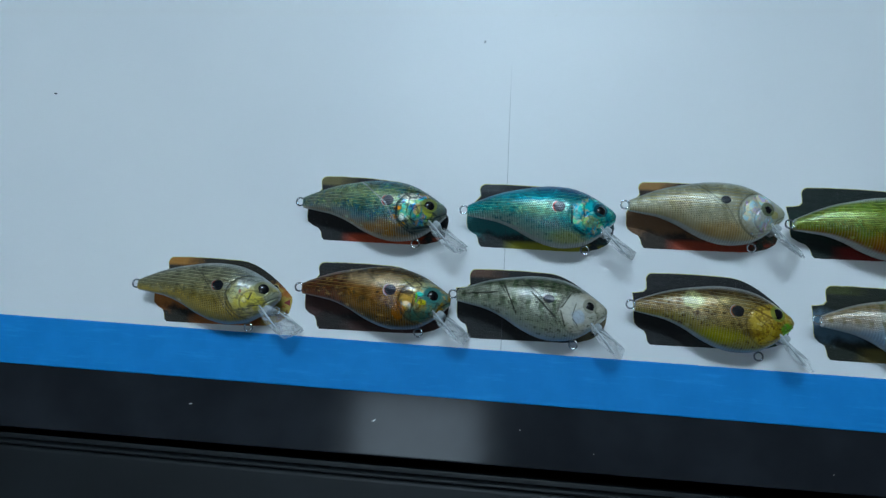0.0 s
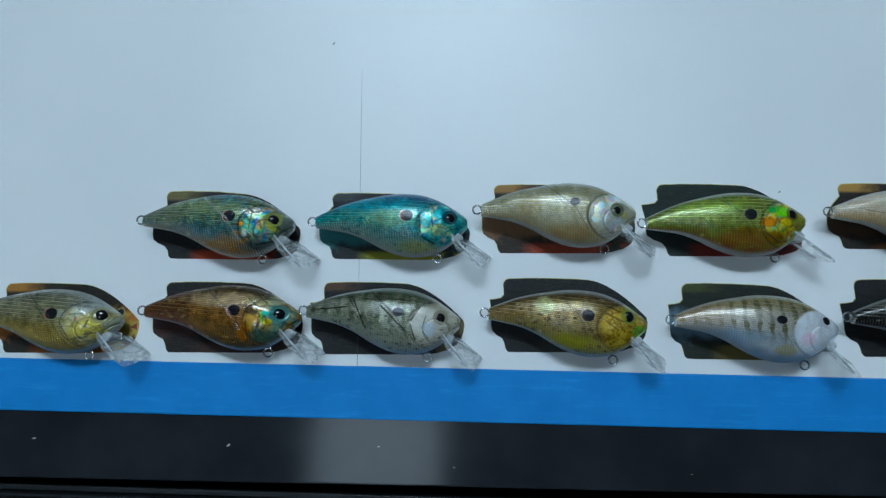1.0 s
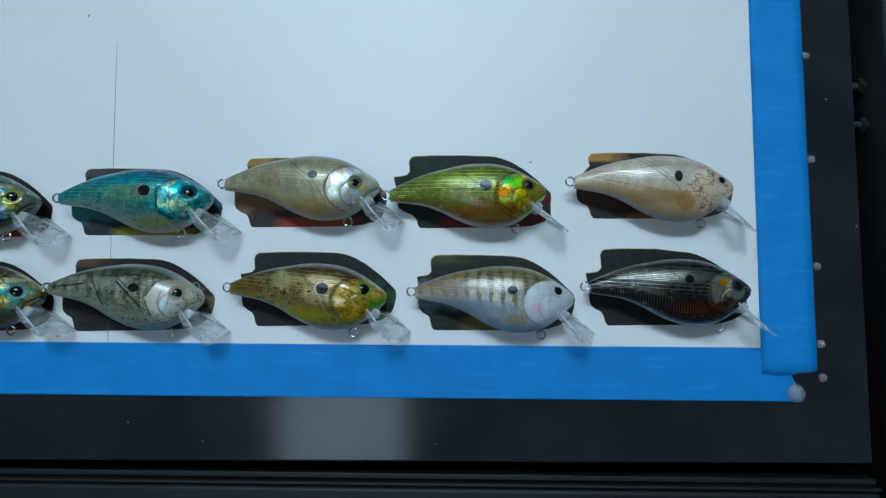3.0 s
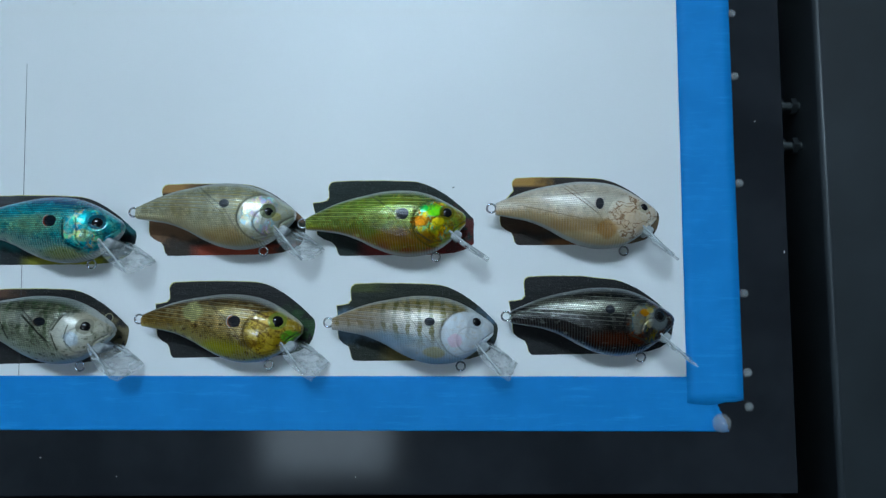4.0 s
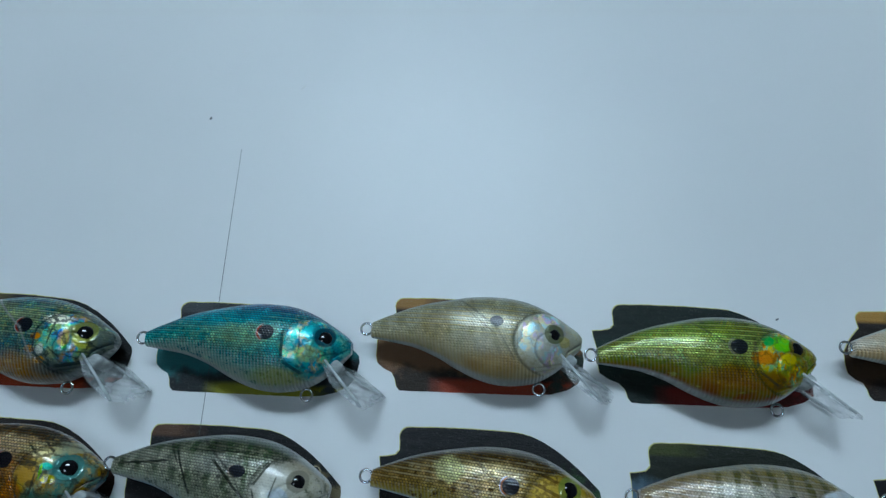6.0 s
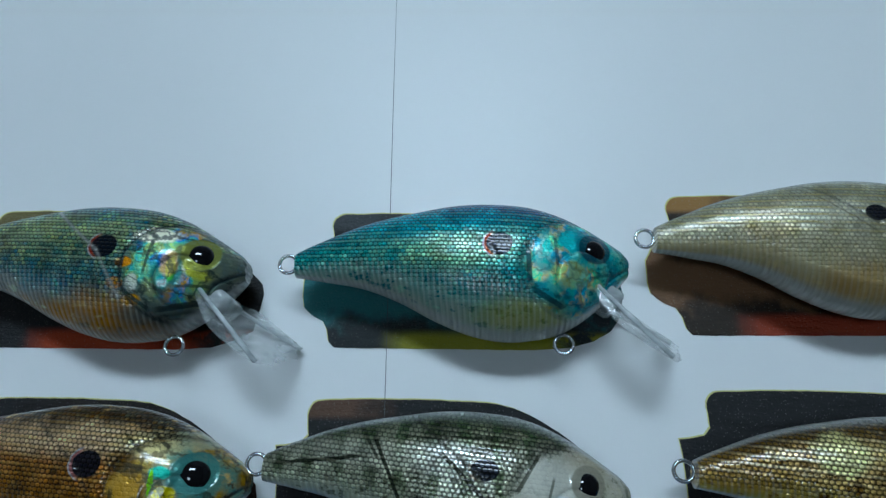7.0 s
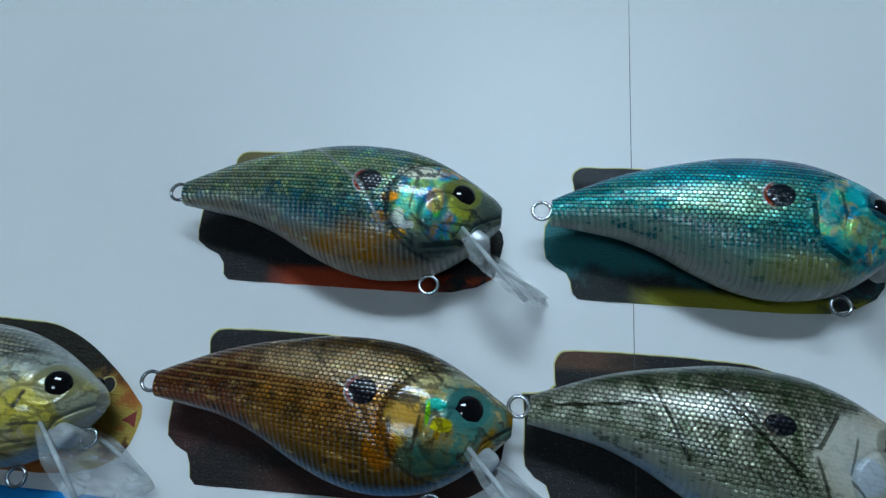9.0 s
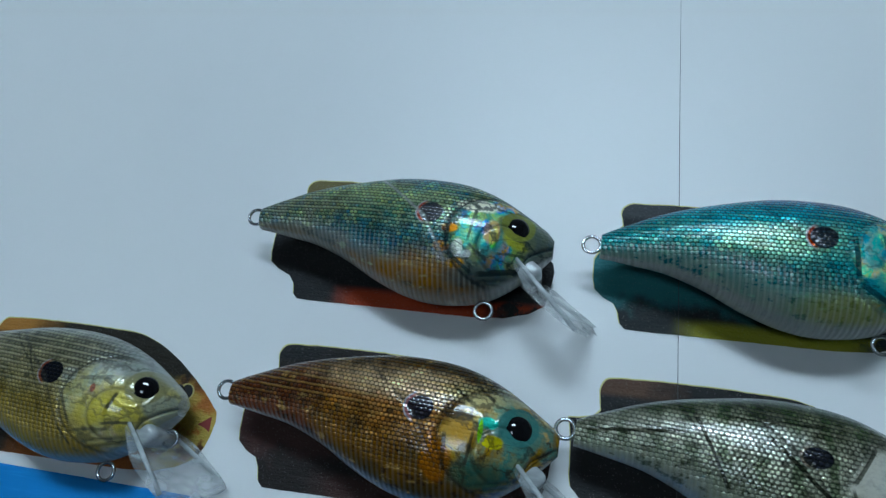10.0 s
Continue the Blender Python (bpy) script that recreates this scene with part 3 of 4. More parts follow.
    pick = g.tree.nodes.new("ShaderNodeSeparateColor")
    g.link(cells.outputs["Color"], pick.inputs[0])
    swirl = g.math("ADD", g.math("MULTIPLY", pick.outputs[0], 0.16), g.math("SUBTRACT", g.math("MULTIPLY", g.noise(2.2, 2, 0.5, crumple), 2.2), 0.65), True)
    foil = g.ramp(swirl, [(0.0, p["foil"][0]), (0.2, p["foil"][1]), (0.4, p["foil"][2]), (0.6, p["foil"][3]), (0.8, p["foil"][4]), (1.0, p["foil"][0])])
    glitter = g.ramp(pick.outputs[1], [(0.0, (0.5, 0.5, 0.5)), (0.5, (0.95, 0.95, 0.95)), (1.0, (1.6, 1.6, 1.6))])
    foil = g.mix(1.0, foil, glitter, "MULTIPLY")
    seams = g.voronoi(2.8, crumple, "DISTANCE_TO_EDGE").outputs["Distance"]
    foil = g.mix(g.step(g.math("SUBTRACT", 0.04, seams), 0.0, 0.04, 0.45 * p["seam"]), foil, p["vein"])
    base = g.mix(g.math("MULTIPLY", gill, g.step(g.noise(1.6, 2, 0.5, g.place((120, 100, 100), 40)), 0.44, 0.54, p["foil_mix"])), base, foil)
    body_foil = g.math("MULTIPLY", g.step(g.noise(2.4, 4, 0.65, g.place((100, 160, 100), -15)), 0.5, 0.64, p["body_foil"]), g.step(h, -0.8, -0.2))
    base = g.mix(body_foil, base, foil)
    # printed patches, and pale ones that paint highlights into upper flanks and brow
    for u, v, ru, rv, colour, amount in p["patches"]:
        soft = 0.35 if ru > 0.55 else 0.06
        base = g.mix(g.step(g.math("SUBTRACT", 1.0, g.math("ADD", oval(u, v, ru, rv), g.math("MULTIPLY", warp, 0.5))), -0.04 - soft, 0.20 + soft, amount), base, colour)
    # veins of dark print over the head
    vein = g.voronoi(p["vein_rate"], g.mix(0.9, g.place((80, 170, 100), 25), g.noise(2.0, 3, 0.6, None, True), "ADD"), "DISTANCE_TO_EDGE").outputs["Distance"]
    base = g.mix(g.math("MULTIPLY", head, g.step(g.math("SUBTRACT", 0.05, g.math("ADD", vein, g.math("MULTIPLY", warp, 0.12))), -0.02, 0.05, p["veins"])), base, p["vein"])
    # thin printed lines
    for u0, v0, u1, v1, width, amount in p["strokes"]:
        du, dv = u1 - u0, v1 - v0
        size = math.hypot(du, dv)
        xa, ya = g.math("SUBTRACT", x, u0), g.math("SUBTRACT", g.math("ADD", y, g.math("MULTIPLY", warp, 0.06)), v0)
        run = g.math("DIVIDE", g.math("ADD", g.math("MULTIPLY", xa, du / size), g.math("MULTIPLY", ya, dv / size)), size)
        off = g.math("ABSOLUTE", g.math("SUBTRACT", g.math("MULTIPLY", xa, dv / size), g.math("MULTIPLY", ya, du / size)))
        taper = g.math("MULTIPLY", g.step(run, 0.0, 0.15), g.step(g.math("SUBTRACT", 1.0, run), 0.0, 0.15))
        base = g.mix(g.math("MULTIPLY", taper, g.step(g.math("SUBTRACT", width, off), -0.01, 0.012, amount)), base, p["vein"])
    # scale rows: staggered overlapping scales, each with a glint painted into its colour
    xs, ys = g.math("ADD", x, g.math("MULTIPLY", warp, 0.035)), g.math("ADD", y, g.math("ADD", g.math("MULTIPLY", x, 0.04), g.math("MULTIPLY", warp, 0.03)))
    rows = g.math("DIVIDE", ys, 0.082)
    row = g.math("FLOOR", rows)
    cols = g.math("ADD", g.math("DIVIDE", xs, 0.098), g.math("MULTIPLY", g.math("FLOORED_MODULO", row, 2.0), 0.5))
    col = g.math("FLOOR", cols)
    fx, fy = g.math("SUBTRACT", g.math("SUBTRACT", cols, col), 0.5), g.math("SUBTRACT", g.math("SUBTRACT", rows, row), 0.5)
    cell = g.tree.nodes.new("ShaderNodeCombineXYZ")
    g.link(col, cell.inputs[0]), g.link(row, cell.inputs[1])
    chance = g.tree.nodes.new("ShaderNodeTexWhiteNoise")
    chance.noise_dimensions = "2D"
    g.tree.links.new(cell.outputs[0], chance.inputs["Vector"])
    sparkle = chance.outputs["Value"]
    lean = g.math("ADD", fx, 0.12)
    scale = g.step(g.math("SUBTRACT", 0.60, g.math("SQRT", g.math("ADD", g.math("MULTIPLY", g.math("MULTIPLY", lean, lean), 0.8), g.math("MULTIPLY", fy, fy)))), 0.0, 0.34)
    off_head = g.math("MULTIPLY", g.math("SUBTRACT", 1.0, g.math("MULTIPLY", head, 0.93)), g.step(h, -0.75, -0.2))
    shimmer = g.math("MULTIPLY", g.step(g.noise(2.2, 5, 0.75, g.place((80, 130, 100), 8)), 0.34, 0.66), p["shimmer"])
    # foil flecks scale by scale
    fleck = g.ramp(g.math("ADD", g.math("MULTIPLY", sparkle, 0.45), g.math("SUBTRACT", g.math("MULTIPLY", g.noise(1.1, 3), 1.4), 0.42), True), [(k / 4, c) for k, c in enumerate(p["flecks"] or p["foil"])])
    base = g.mix(g.math("MULTIPLY", g.math("MULTIPLY", off_head, shimmer), p["fleck"]), base, fleck)
    # painted glints: random scales multiplied brighter than their own colour
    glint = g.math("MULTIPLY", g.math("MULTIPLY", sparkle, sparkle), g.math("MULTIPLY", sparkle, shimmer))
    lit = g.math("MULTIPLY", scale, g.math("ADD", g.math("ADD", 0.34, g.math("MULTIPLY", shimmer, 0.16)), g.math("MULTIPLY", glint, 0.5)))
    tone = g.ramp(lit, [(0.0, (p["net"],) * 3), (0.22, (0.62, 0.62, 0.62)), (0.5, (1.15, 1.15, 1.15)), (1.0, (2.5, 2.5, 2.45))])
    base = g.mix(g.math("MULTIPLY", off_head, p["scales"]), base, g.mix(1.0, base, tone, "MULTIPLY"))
    # uneven density of the print, and the dark back
    cloud = g.ramp(g.noise(2.1, 6, 0.72, g.place((120, 85, 100), -28)), [(0.34, (0.16, 0.17, 0.18)), (0.46, (0.75, 0.75, 0.75)), (0.56, (1.05, 1.05, 1.05)), (0.70, (1.5, 1.5, 1.45))])
    base = g.mix(g.math("MULTIPLY", off_head, p["mottle"]), base, g.mix(1.0, base, cloud, "MULTIPLY"))
    # pale glints painted into the colour along the upper flank's scale rows
    row_glint = g.math("POWER", g.math("MAXIMUM", g.math("COSINE", g.math("MULTIPLY", g.math("SUBTRACT", ys, 0.041), 2 * math.pi / 0.164)), 0.0), 2.0)
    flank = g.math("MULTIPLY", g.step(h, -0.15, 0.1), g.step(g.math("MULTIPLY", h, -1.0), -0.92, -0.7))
    row_glint = g.math("MULTIPLY", g.math("MULTIPLY", row_glint, flank), off_head)
    base = g.mix(g.math("MULTIPLY", row_glint, g.math("MULTIPLY", p["row_glint"], g.step(flow, 0.3, 0.6))), base, p["shine"])
    # belly ribs
    ribs = g.math("SINE", g.math("ADD", g.math("MULTIPLY", along, 390.0), g.math("MULTIPLY", h, 5.0)))
    belly = g.math("MULTIPLY", g.step(g.math("MULTIPLY", h, -1.0), 0.12, 0.42), g.math("SUBTRACT", 1.0, g.attr("head")))
    base = g.mix(g.math("MULTIPLY", g.step(ribs, -0.2, 0.9), g.math("MULTIPLY", belly, 0.7 * p["ribs"])), base, (0.62, 0.66, 0.62))
    # eye ring, ear spot with its rim, moulded lines with shade painted into their grooves
    eu, ev, er = p["eye_at"]
    base = g.mix(g.step(g.math("SUBTRACT", 1.0, oval(eu, ev, er * 1.5, er * 1.5)), 0.0, 0.12, 0.8), base, g.mix(fine, p["iris"], tuple(0.6 * c for c in p["iris"])))
    spot = g.math("ADD", oval(p["spot"][0], p["spot"][1], p["spot"][2], p["spot"][3]), g.math("MULTIPLY", warp, 0.16))
    rim = g.math("MULTIPLY", g.step(g.math("SUBTRACT", 1.34, spot), 0.0, 0.08), g.step(g.math("SUBTRACT", p["spot"][0] - 0.06, x), 0.0, 0.16))
    base = g.mix(g.math("MULTIPLY", rim, p["rim"]), base, g.mix(g.step(spot, 1.1, 1.25), p["rim_colour"], (0.62, 0.58, 0.58)))
    base = g.mix(g.step(g.math("SUBTRACT", 1.05, spot), 0.0, 0.12, 0.98), base, g.mix(scale, (0.001, 0.001, 0.002), (0.010, 0.013, 0.024)))
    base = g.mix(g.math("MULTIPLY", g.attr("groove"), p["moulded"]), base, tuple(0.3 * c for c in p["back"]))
    base = g.mix(g.math("MULTIPLY", g.attr("crease"), p["crease_mix"]), base, p["crease"])
    vivid = g.tree.nodes.new("ShaderNodeHueSaturation")
    vivid.inputs["Saturation"].default_value, vivid.inputs["Value"].default_value = p["pop"] + 0.12, p["value"]
    g.link(base, vivid.inputs["Color"])
    base = vivid.outputs["Color"]
    # unprinted clear-grey plastic along the sides
    bare = g.math("MULTIPLY", g.attr("side"), g.math("SUBTRACT", 1.0, g.step(h, -0.1, 0.3, 1.0 - p["bare_back"])))
    base = g.mix(g.math("MULTIPLY", bare, p["bare"]), base, (0.42, 0.46, 0.46))
    metal = g.math("MULTIPLY", g.math("MULTIPLY", g.math("SUBTRACT", 1.0, g.attr("side")), g.math("SUBTRACT", 1.0, g.math("MULTIPLY", head, 0.75 - 0.7 * p["foil_mix"]))), 0.3 + 1.0 * p["metal"])
    g.set(base_color=base, metallic=metal, roughness=g.math("SUBTRACT", 0.46, g.math("MULTIPLY", scale, 0.12)), coat_weight=0.6, coat_roughness=0.05, specular_ior_level=0.2)
    height = g.math("MULTIPLY", g.math("MULTIPLY", g.math("MULTIPLY", scale, g.math("ADD", g.math("MULTIPLY", sparkle, 0.9), 0.9)), off_head), p["relief"])
    height = g.math("ADD", height, g.math("MULTIPLY", g.math("MULTIPLY", ribs, belly), 0.06 + p["ribs"]))
    height = g.math("ADD", height, g.math("MULTIPLY", row_glint, 0.15))
    height = g.math("ADD", height, g.math("MULTIPLY", g.math("MULTIPLY", gill, pick.outputs[2]), 0.5 * p["foil_mix"]))
    height = g.math("ADD", height, g.math("MULTIPLY", g.math("MULTIPLY", mott, g.attr("head")), p["wrinkle"]))
    height = g.math("ADD", height, g.math("MULTIPLY", g.math("MULTIPLY", g.noise(3.2, 3, 0.6, g.place((150, 90, 100), 30)), g.attr("head")), 0.8 * p["wrinkle"]))
    g.bump(height, 1.0, 0.0005)
    lacquer = g.tree.nodes.new("ShaderNodeBump")
    lacquer.inputs["Strength"].default_value, lacquer.inputs["Distance"].default_value = 0.10, 0.0005
    g.link(height, lacquer.inputs["Height"])
    g.tree.links.new(lacquer.outputs["Normal"], g.bsdf.inputs["Coat Normal"])
    return g.mat


def lip_mesh(broken, seed, twist):
    """A thin clear plate that widens from the chin to a square end; broken: how ragged the end is."""
    rng = random.Random(seed)
    bm = bmesh.new()
    a, b = Vector((6.28, -0.42, 0)), Vector((8.14, -1.85, 0))
    out = (b - a).normalized()
    up = Vector((-out.y, out.x, 0))
    n, m = 16, 10
    half = 0.062
    layers = []
    for side in (1, -1):
        grid = []
        for i in range(n + 1):
            s = i / n
            w = 0.66 + 0.20 * min(1, s / 0.55) - 0.10 * max(0, (s - 0.85) / 0.15) ** 2
            row = []
            for j in range(m + 1):
                q = 2 * j / m - 1
                p = a.lerp(b, s) + Vector((0, 0, w * q)) - up * (twist * w * q * min(1, s / 0.4))
                if s > 0.75:
                    p += out * (broken * (rng.random() - 0.6) * (s - 0.7) * 2.2)
                p += up * (side * half * (1 - 0.35 * s) * (0.7 + 0.6 * q ** 4) - 0.10 * math.sin(math.pi * s) * 0.5)
                row.append(bm.verts.new(p * CM))
            grid.append(row)
        layers.append(grid)
    for g_, flip in ((layers[0], False), (layers[1], True)):
        for i in range(n):
            for j in range(m):
                f = (g_[i][j], g_[i][j + 1], g_[i + 1][j + 1], g_[i + 1][j])
                bm.faces.new(f[::-1] if flip else f)
    t, l = layers
    for i in range(n):
        bm.faces.new((t[i][0], t[i + 1][0], l[i + 1][0], l[i][0]))
        bm.faces.new((t[i][m], l[i][m], l[i + 1][m], t[i + 1][m]))
    for j in range(m):
        bm.faces.new((t[0][j], l[0][j], l[0][j + 1], t[0][j + 1]))
        bm.faces.new((t[n][j], t[n][j + 1], l[n][j + 1], l[n][j]))
    bmesh.ops.recalc_face_normals(bm, faces=bm.faces)
    return bm


BODY = lure_mesh()


def fishing_lure(x, y, turn, label, p, broken=0.0, line_tie=False, seed=0, twist=0.1, size=1.0):
    """A lure lying on its side; x, y: its tail eyelet, in centimetres."""
    ob = empty("fishing_lure", CM * x, CM * y, 0.0002, turn)
    ob.scale = (size, 1.0, 1.0)
    lift = Matrix.Translation((0, 0, 1.02 * CM)) @ Matrix.Rotation(ROLL, 4, "X")
    body = new("body", BODY.copy())
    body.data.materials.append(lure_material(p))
    body.parent, body.matrix_basis = ob, lift
    eu, ev, er = p["eye_at"]
    for side in (1, -1):
        eye = part("eye", dome(er * CM, 0.45 * er * CM, Matrix.Translation((eu * CM, ev * CM, (surface_w(eu, ev) - 0.05) * CM * side)) @ pose(0, 0, 0, 0 if side > 0 else 180, 0, 0) @ pose(0, 0, 0, -6, 20, 0)), p.get("eye", EYE_BLACK), ob, "glossy black domed eye", True)
        eye.matrix_basis = lift
    lip = part("lip", lip_mesh(broken, seed, twist), LIP, ob, "clear plastic diving lip", False)
    lip.matrix_basis = Matrix.Translation((0, 0, 1.0 * CM))
    a, b = Vector((6.28, -0.42, 0)), Vector((8.10, -1.82, 0))
    up = Vector((-(b - a).y, (b - a).x, 0)).normalized()
    for side in (1, -1):
        bm = rod((a + Vector((0, 0, 0.66 * side))) * CM, (b.lerp(a, 0.02 * seed) + Vector((0, 0, 0.84 * side)) - up * (twist * 0.84 * side)) * CM, 0.05 * CM, 10)
        part("lip_edge", bm, LIP_RIM, lip, "thick clear edge of the lip", True)
    part("tail_eyelet", ring(0.195 * CM, 0.040 * CM), WIRE, ob, "steel wire ring", True).matrix_basis = Matrix.Translation((0.0, -0.06 * CM, 1.0 * CM))
    part("belly_eyelet", ring(0.190 * CM, 0.038 * CM), WIRE, ob, "steel wire ring", True).matrix_basis = Matrix.Translation((5.85 * CM, -1.69 * CM, 1.0 * CM))
    bm = box(6.42 * CM, -0.96 * CM, -0.52 * CM, 7.02 * CM, -0.50 * CM, 0.52 * CM, 0.14 * CM, 4)
    bmesh.ops.rotate(bm, verts=bm.verts, cent=(6.7 * CM, -0.72 * CM, 0), matrix=Matrix.Rotation(-0.62, 3, "Z"))
    part("lip_base", bm, LIP_RIM, lip, "rounded clear block under the chin", True)
    if line_tie:
        part("line_tie", ring(0.17 * CM, 0.035 * CM), WIRE, ob, "steel wire ring", True).matrix_basis = Matrix.Translation((7.10 * CM, -0.78 * CM, 1.0 * CM))
    return tagged(ob, label, "fishing lure", "fishing lures on the sheet")


FOIL = [(0.75, 0.62, 0.12), (0.10, 0.55, 0.45), (0.10, 0.35, 0.65), (0.70, 0.30, 0.08), (0.35, 0.60, 0.20)]
PEARL = [(0.66, 0.66, 0.60), (0.38, 0.68, 0.66), (0.66, 0.52, 0.72), (0.78, 0.70, 0.46), (0.44, 0.66, 0.74)]
FIRE = [(0.10, 0.60, 0.12), (0.70, 0.60, 0.05), (0.75, 0.25, 0.03), (0.12, 0.55, 0.30), (0.65, 0.45, 0.05)]
COMMON = dict(mottle=0.55, value=1.04, flecks=None, seam=1.0, fleck=0.0, blotch=0.45, shimmer=0.8, wrinkle=0.55, moulded=0.65, bars=0.0, bar=(0.1, 0.1, 0.08), speckle=0.5, glint=0.4, tail=(0.2, 0.2, 0.2), tail_mix=0.0, foil=FOIL, foil_mix=0.0, body_foil=0.0,
              iris=(0.2, 0.2, 0.15), rim=0.8, patches=(), bar_rate=62.0, grain=4.2, ragged=0.3, pop=1.2, vein_rate=0.9, strokes=(), row_glint=0.4, bare_back=0.7, ribs=0.15, eye_at=(6.42, 0.10, 0.235), net=0.3, veins=0.5, vein=(0.05, 0.05, 0.04), scales=0.8, relief=1.0,
              spot=(4.50, 0.14, 0.265, 0.25), crease=(0.1, 0.1, 0.1), crease_mix=0.3, rim_colour=(0.5, 0.08, 0.07), bare=0.8, metal=0.25)


def look_of(**values):
    return {**COMMON, **values}


# pale patches at (3.4, 0.65) and (5.5, 0.42) are painted highlights
fishing_lure(-6.19, 8.79, -1.3, "blue-green holographic fishing lure with orange belly and ragged lip", look_of(
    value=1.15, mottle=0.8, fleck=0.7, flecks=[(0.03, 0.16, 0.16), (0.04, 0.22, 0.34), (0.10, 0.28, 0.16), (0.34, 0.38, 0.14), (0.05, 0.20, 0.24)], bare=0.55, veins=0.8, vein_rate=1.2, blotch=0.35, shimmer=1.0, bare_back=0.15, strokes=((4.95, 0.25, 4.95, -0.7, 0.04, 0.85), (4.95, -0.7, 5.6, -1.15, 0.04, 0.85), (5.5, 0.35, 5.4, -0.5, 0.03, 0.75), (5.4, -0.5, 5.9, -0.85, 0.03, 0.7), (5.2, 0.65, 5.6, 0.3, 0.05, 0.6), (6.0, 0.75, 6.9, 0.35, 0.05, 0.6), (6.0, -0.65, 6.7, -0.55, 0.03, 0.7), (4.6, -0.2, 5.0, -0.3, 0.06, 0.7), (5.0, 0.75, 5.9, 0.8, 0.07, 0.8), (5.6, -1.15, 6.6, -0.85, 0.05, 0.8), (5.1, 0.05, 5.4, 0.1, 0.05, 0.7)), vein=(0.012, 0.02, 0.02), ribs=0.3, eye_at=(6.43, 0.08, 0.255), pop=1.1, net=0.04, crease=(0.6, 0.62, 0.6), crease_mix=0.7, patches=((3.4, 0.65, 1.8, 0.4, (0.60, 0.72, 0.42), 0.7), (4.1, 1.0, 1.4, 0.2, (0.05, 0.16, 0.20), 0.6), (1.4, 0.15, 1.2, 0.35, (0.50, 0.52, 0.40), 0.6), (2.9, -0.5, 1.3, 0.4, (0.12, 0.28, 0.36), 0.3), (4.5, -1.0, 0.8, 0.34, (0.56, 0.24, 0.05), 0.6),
             (5.5, 0.42, 0.5, 0.2, (0.92, 0.88, 0.72), 0.95), (5.2, -0.62, 0.14, 0.2, (0.66, 0.68, 0.60), 0.8), (5.85, -0.35, 0.36, 0.42, (0.04, 0.30, 0.30), 0.6), (5.75, -0.1, 0.1, 0.2, (0.08, 0.30, 0.75), 0.85), (5.95, -0.3, 0.1, 0.3, (0.16, 0.62, 0.14), 0.85), (5.9, -0.2, 0.2, 0.3, (0.62, 0.34, 0.14), 0.7), (6.5, -0.25, 0.4, 0.25, (0.50, 0.50, 0.10), 0.7), (4.98, -0.2, 0.2, 0.12, (0.8, 0.3, 0.05), 0.9), (4.85, -0.62, 0.2, 0.12, (0.8, 0.3, 0.05), 0.9),
             (5.2, -0.95, 0.22, 0.12, (0.75, 0.35, 0.05), 0.9), (5.9, -1.2, 1.0, 0.26, (0.06, 0.08, 0.08), 0.85), (7.0, -0.2, 0.4, 0.5, (0.09, 0.11, 0.10), 0.85)),
    back=(0.025, 0.06, 0.07), mid=(0.20, 0.38, 0.30), low=(0.09, 0.19, 0.22), belly=(0.40, 0.20, 0.06), dot=(0.015, 0.03, 0.03), shine=(0.66, 0.74, 0.46), speckle=0.55,
    head=(0.10, 0.15, 0.13), cheek=(0.22, 0.24, 0.10), iris=(0.28, 0.30, 0.09), foil=[(0.05, 0.10, 0.08), (0.50, 0.24, 0.06), (0.06, 0.24, 0.58), (0.08, 0.46, 0.36), (0.30, 0.44, 0.14)], foil_mix=0.65, moulded=0.85, body_foil=0.5, tail=(0.22, 0.22, 0.18), tail_mix=0.6, metal=0.2, glint=0.65), 0.5, seed=1, twist=0.42, size=1.012)
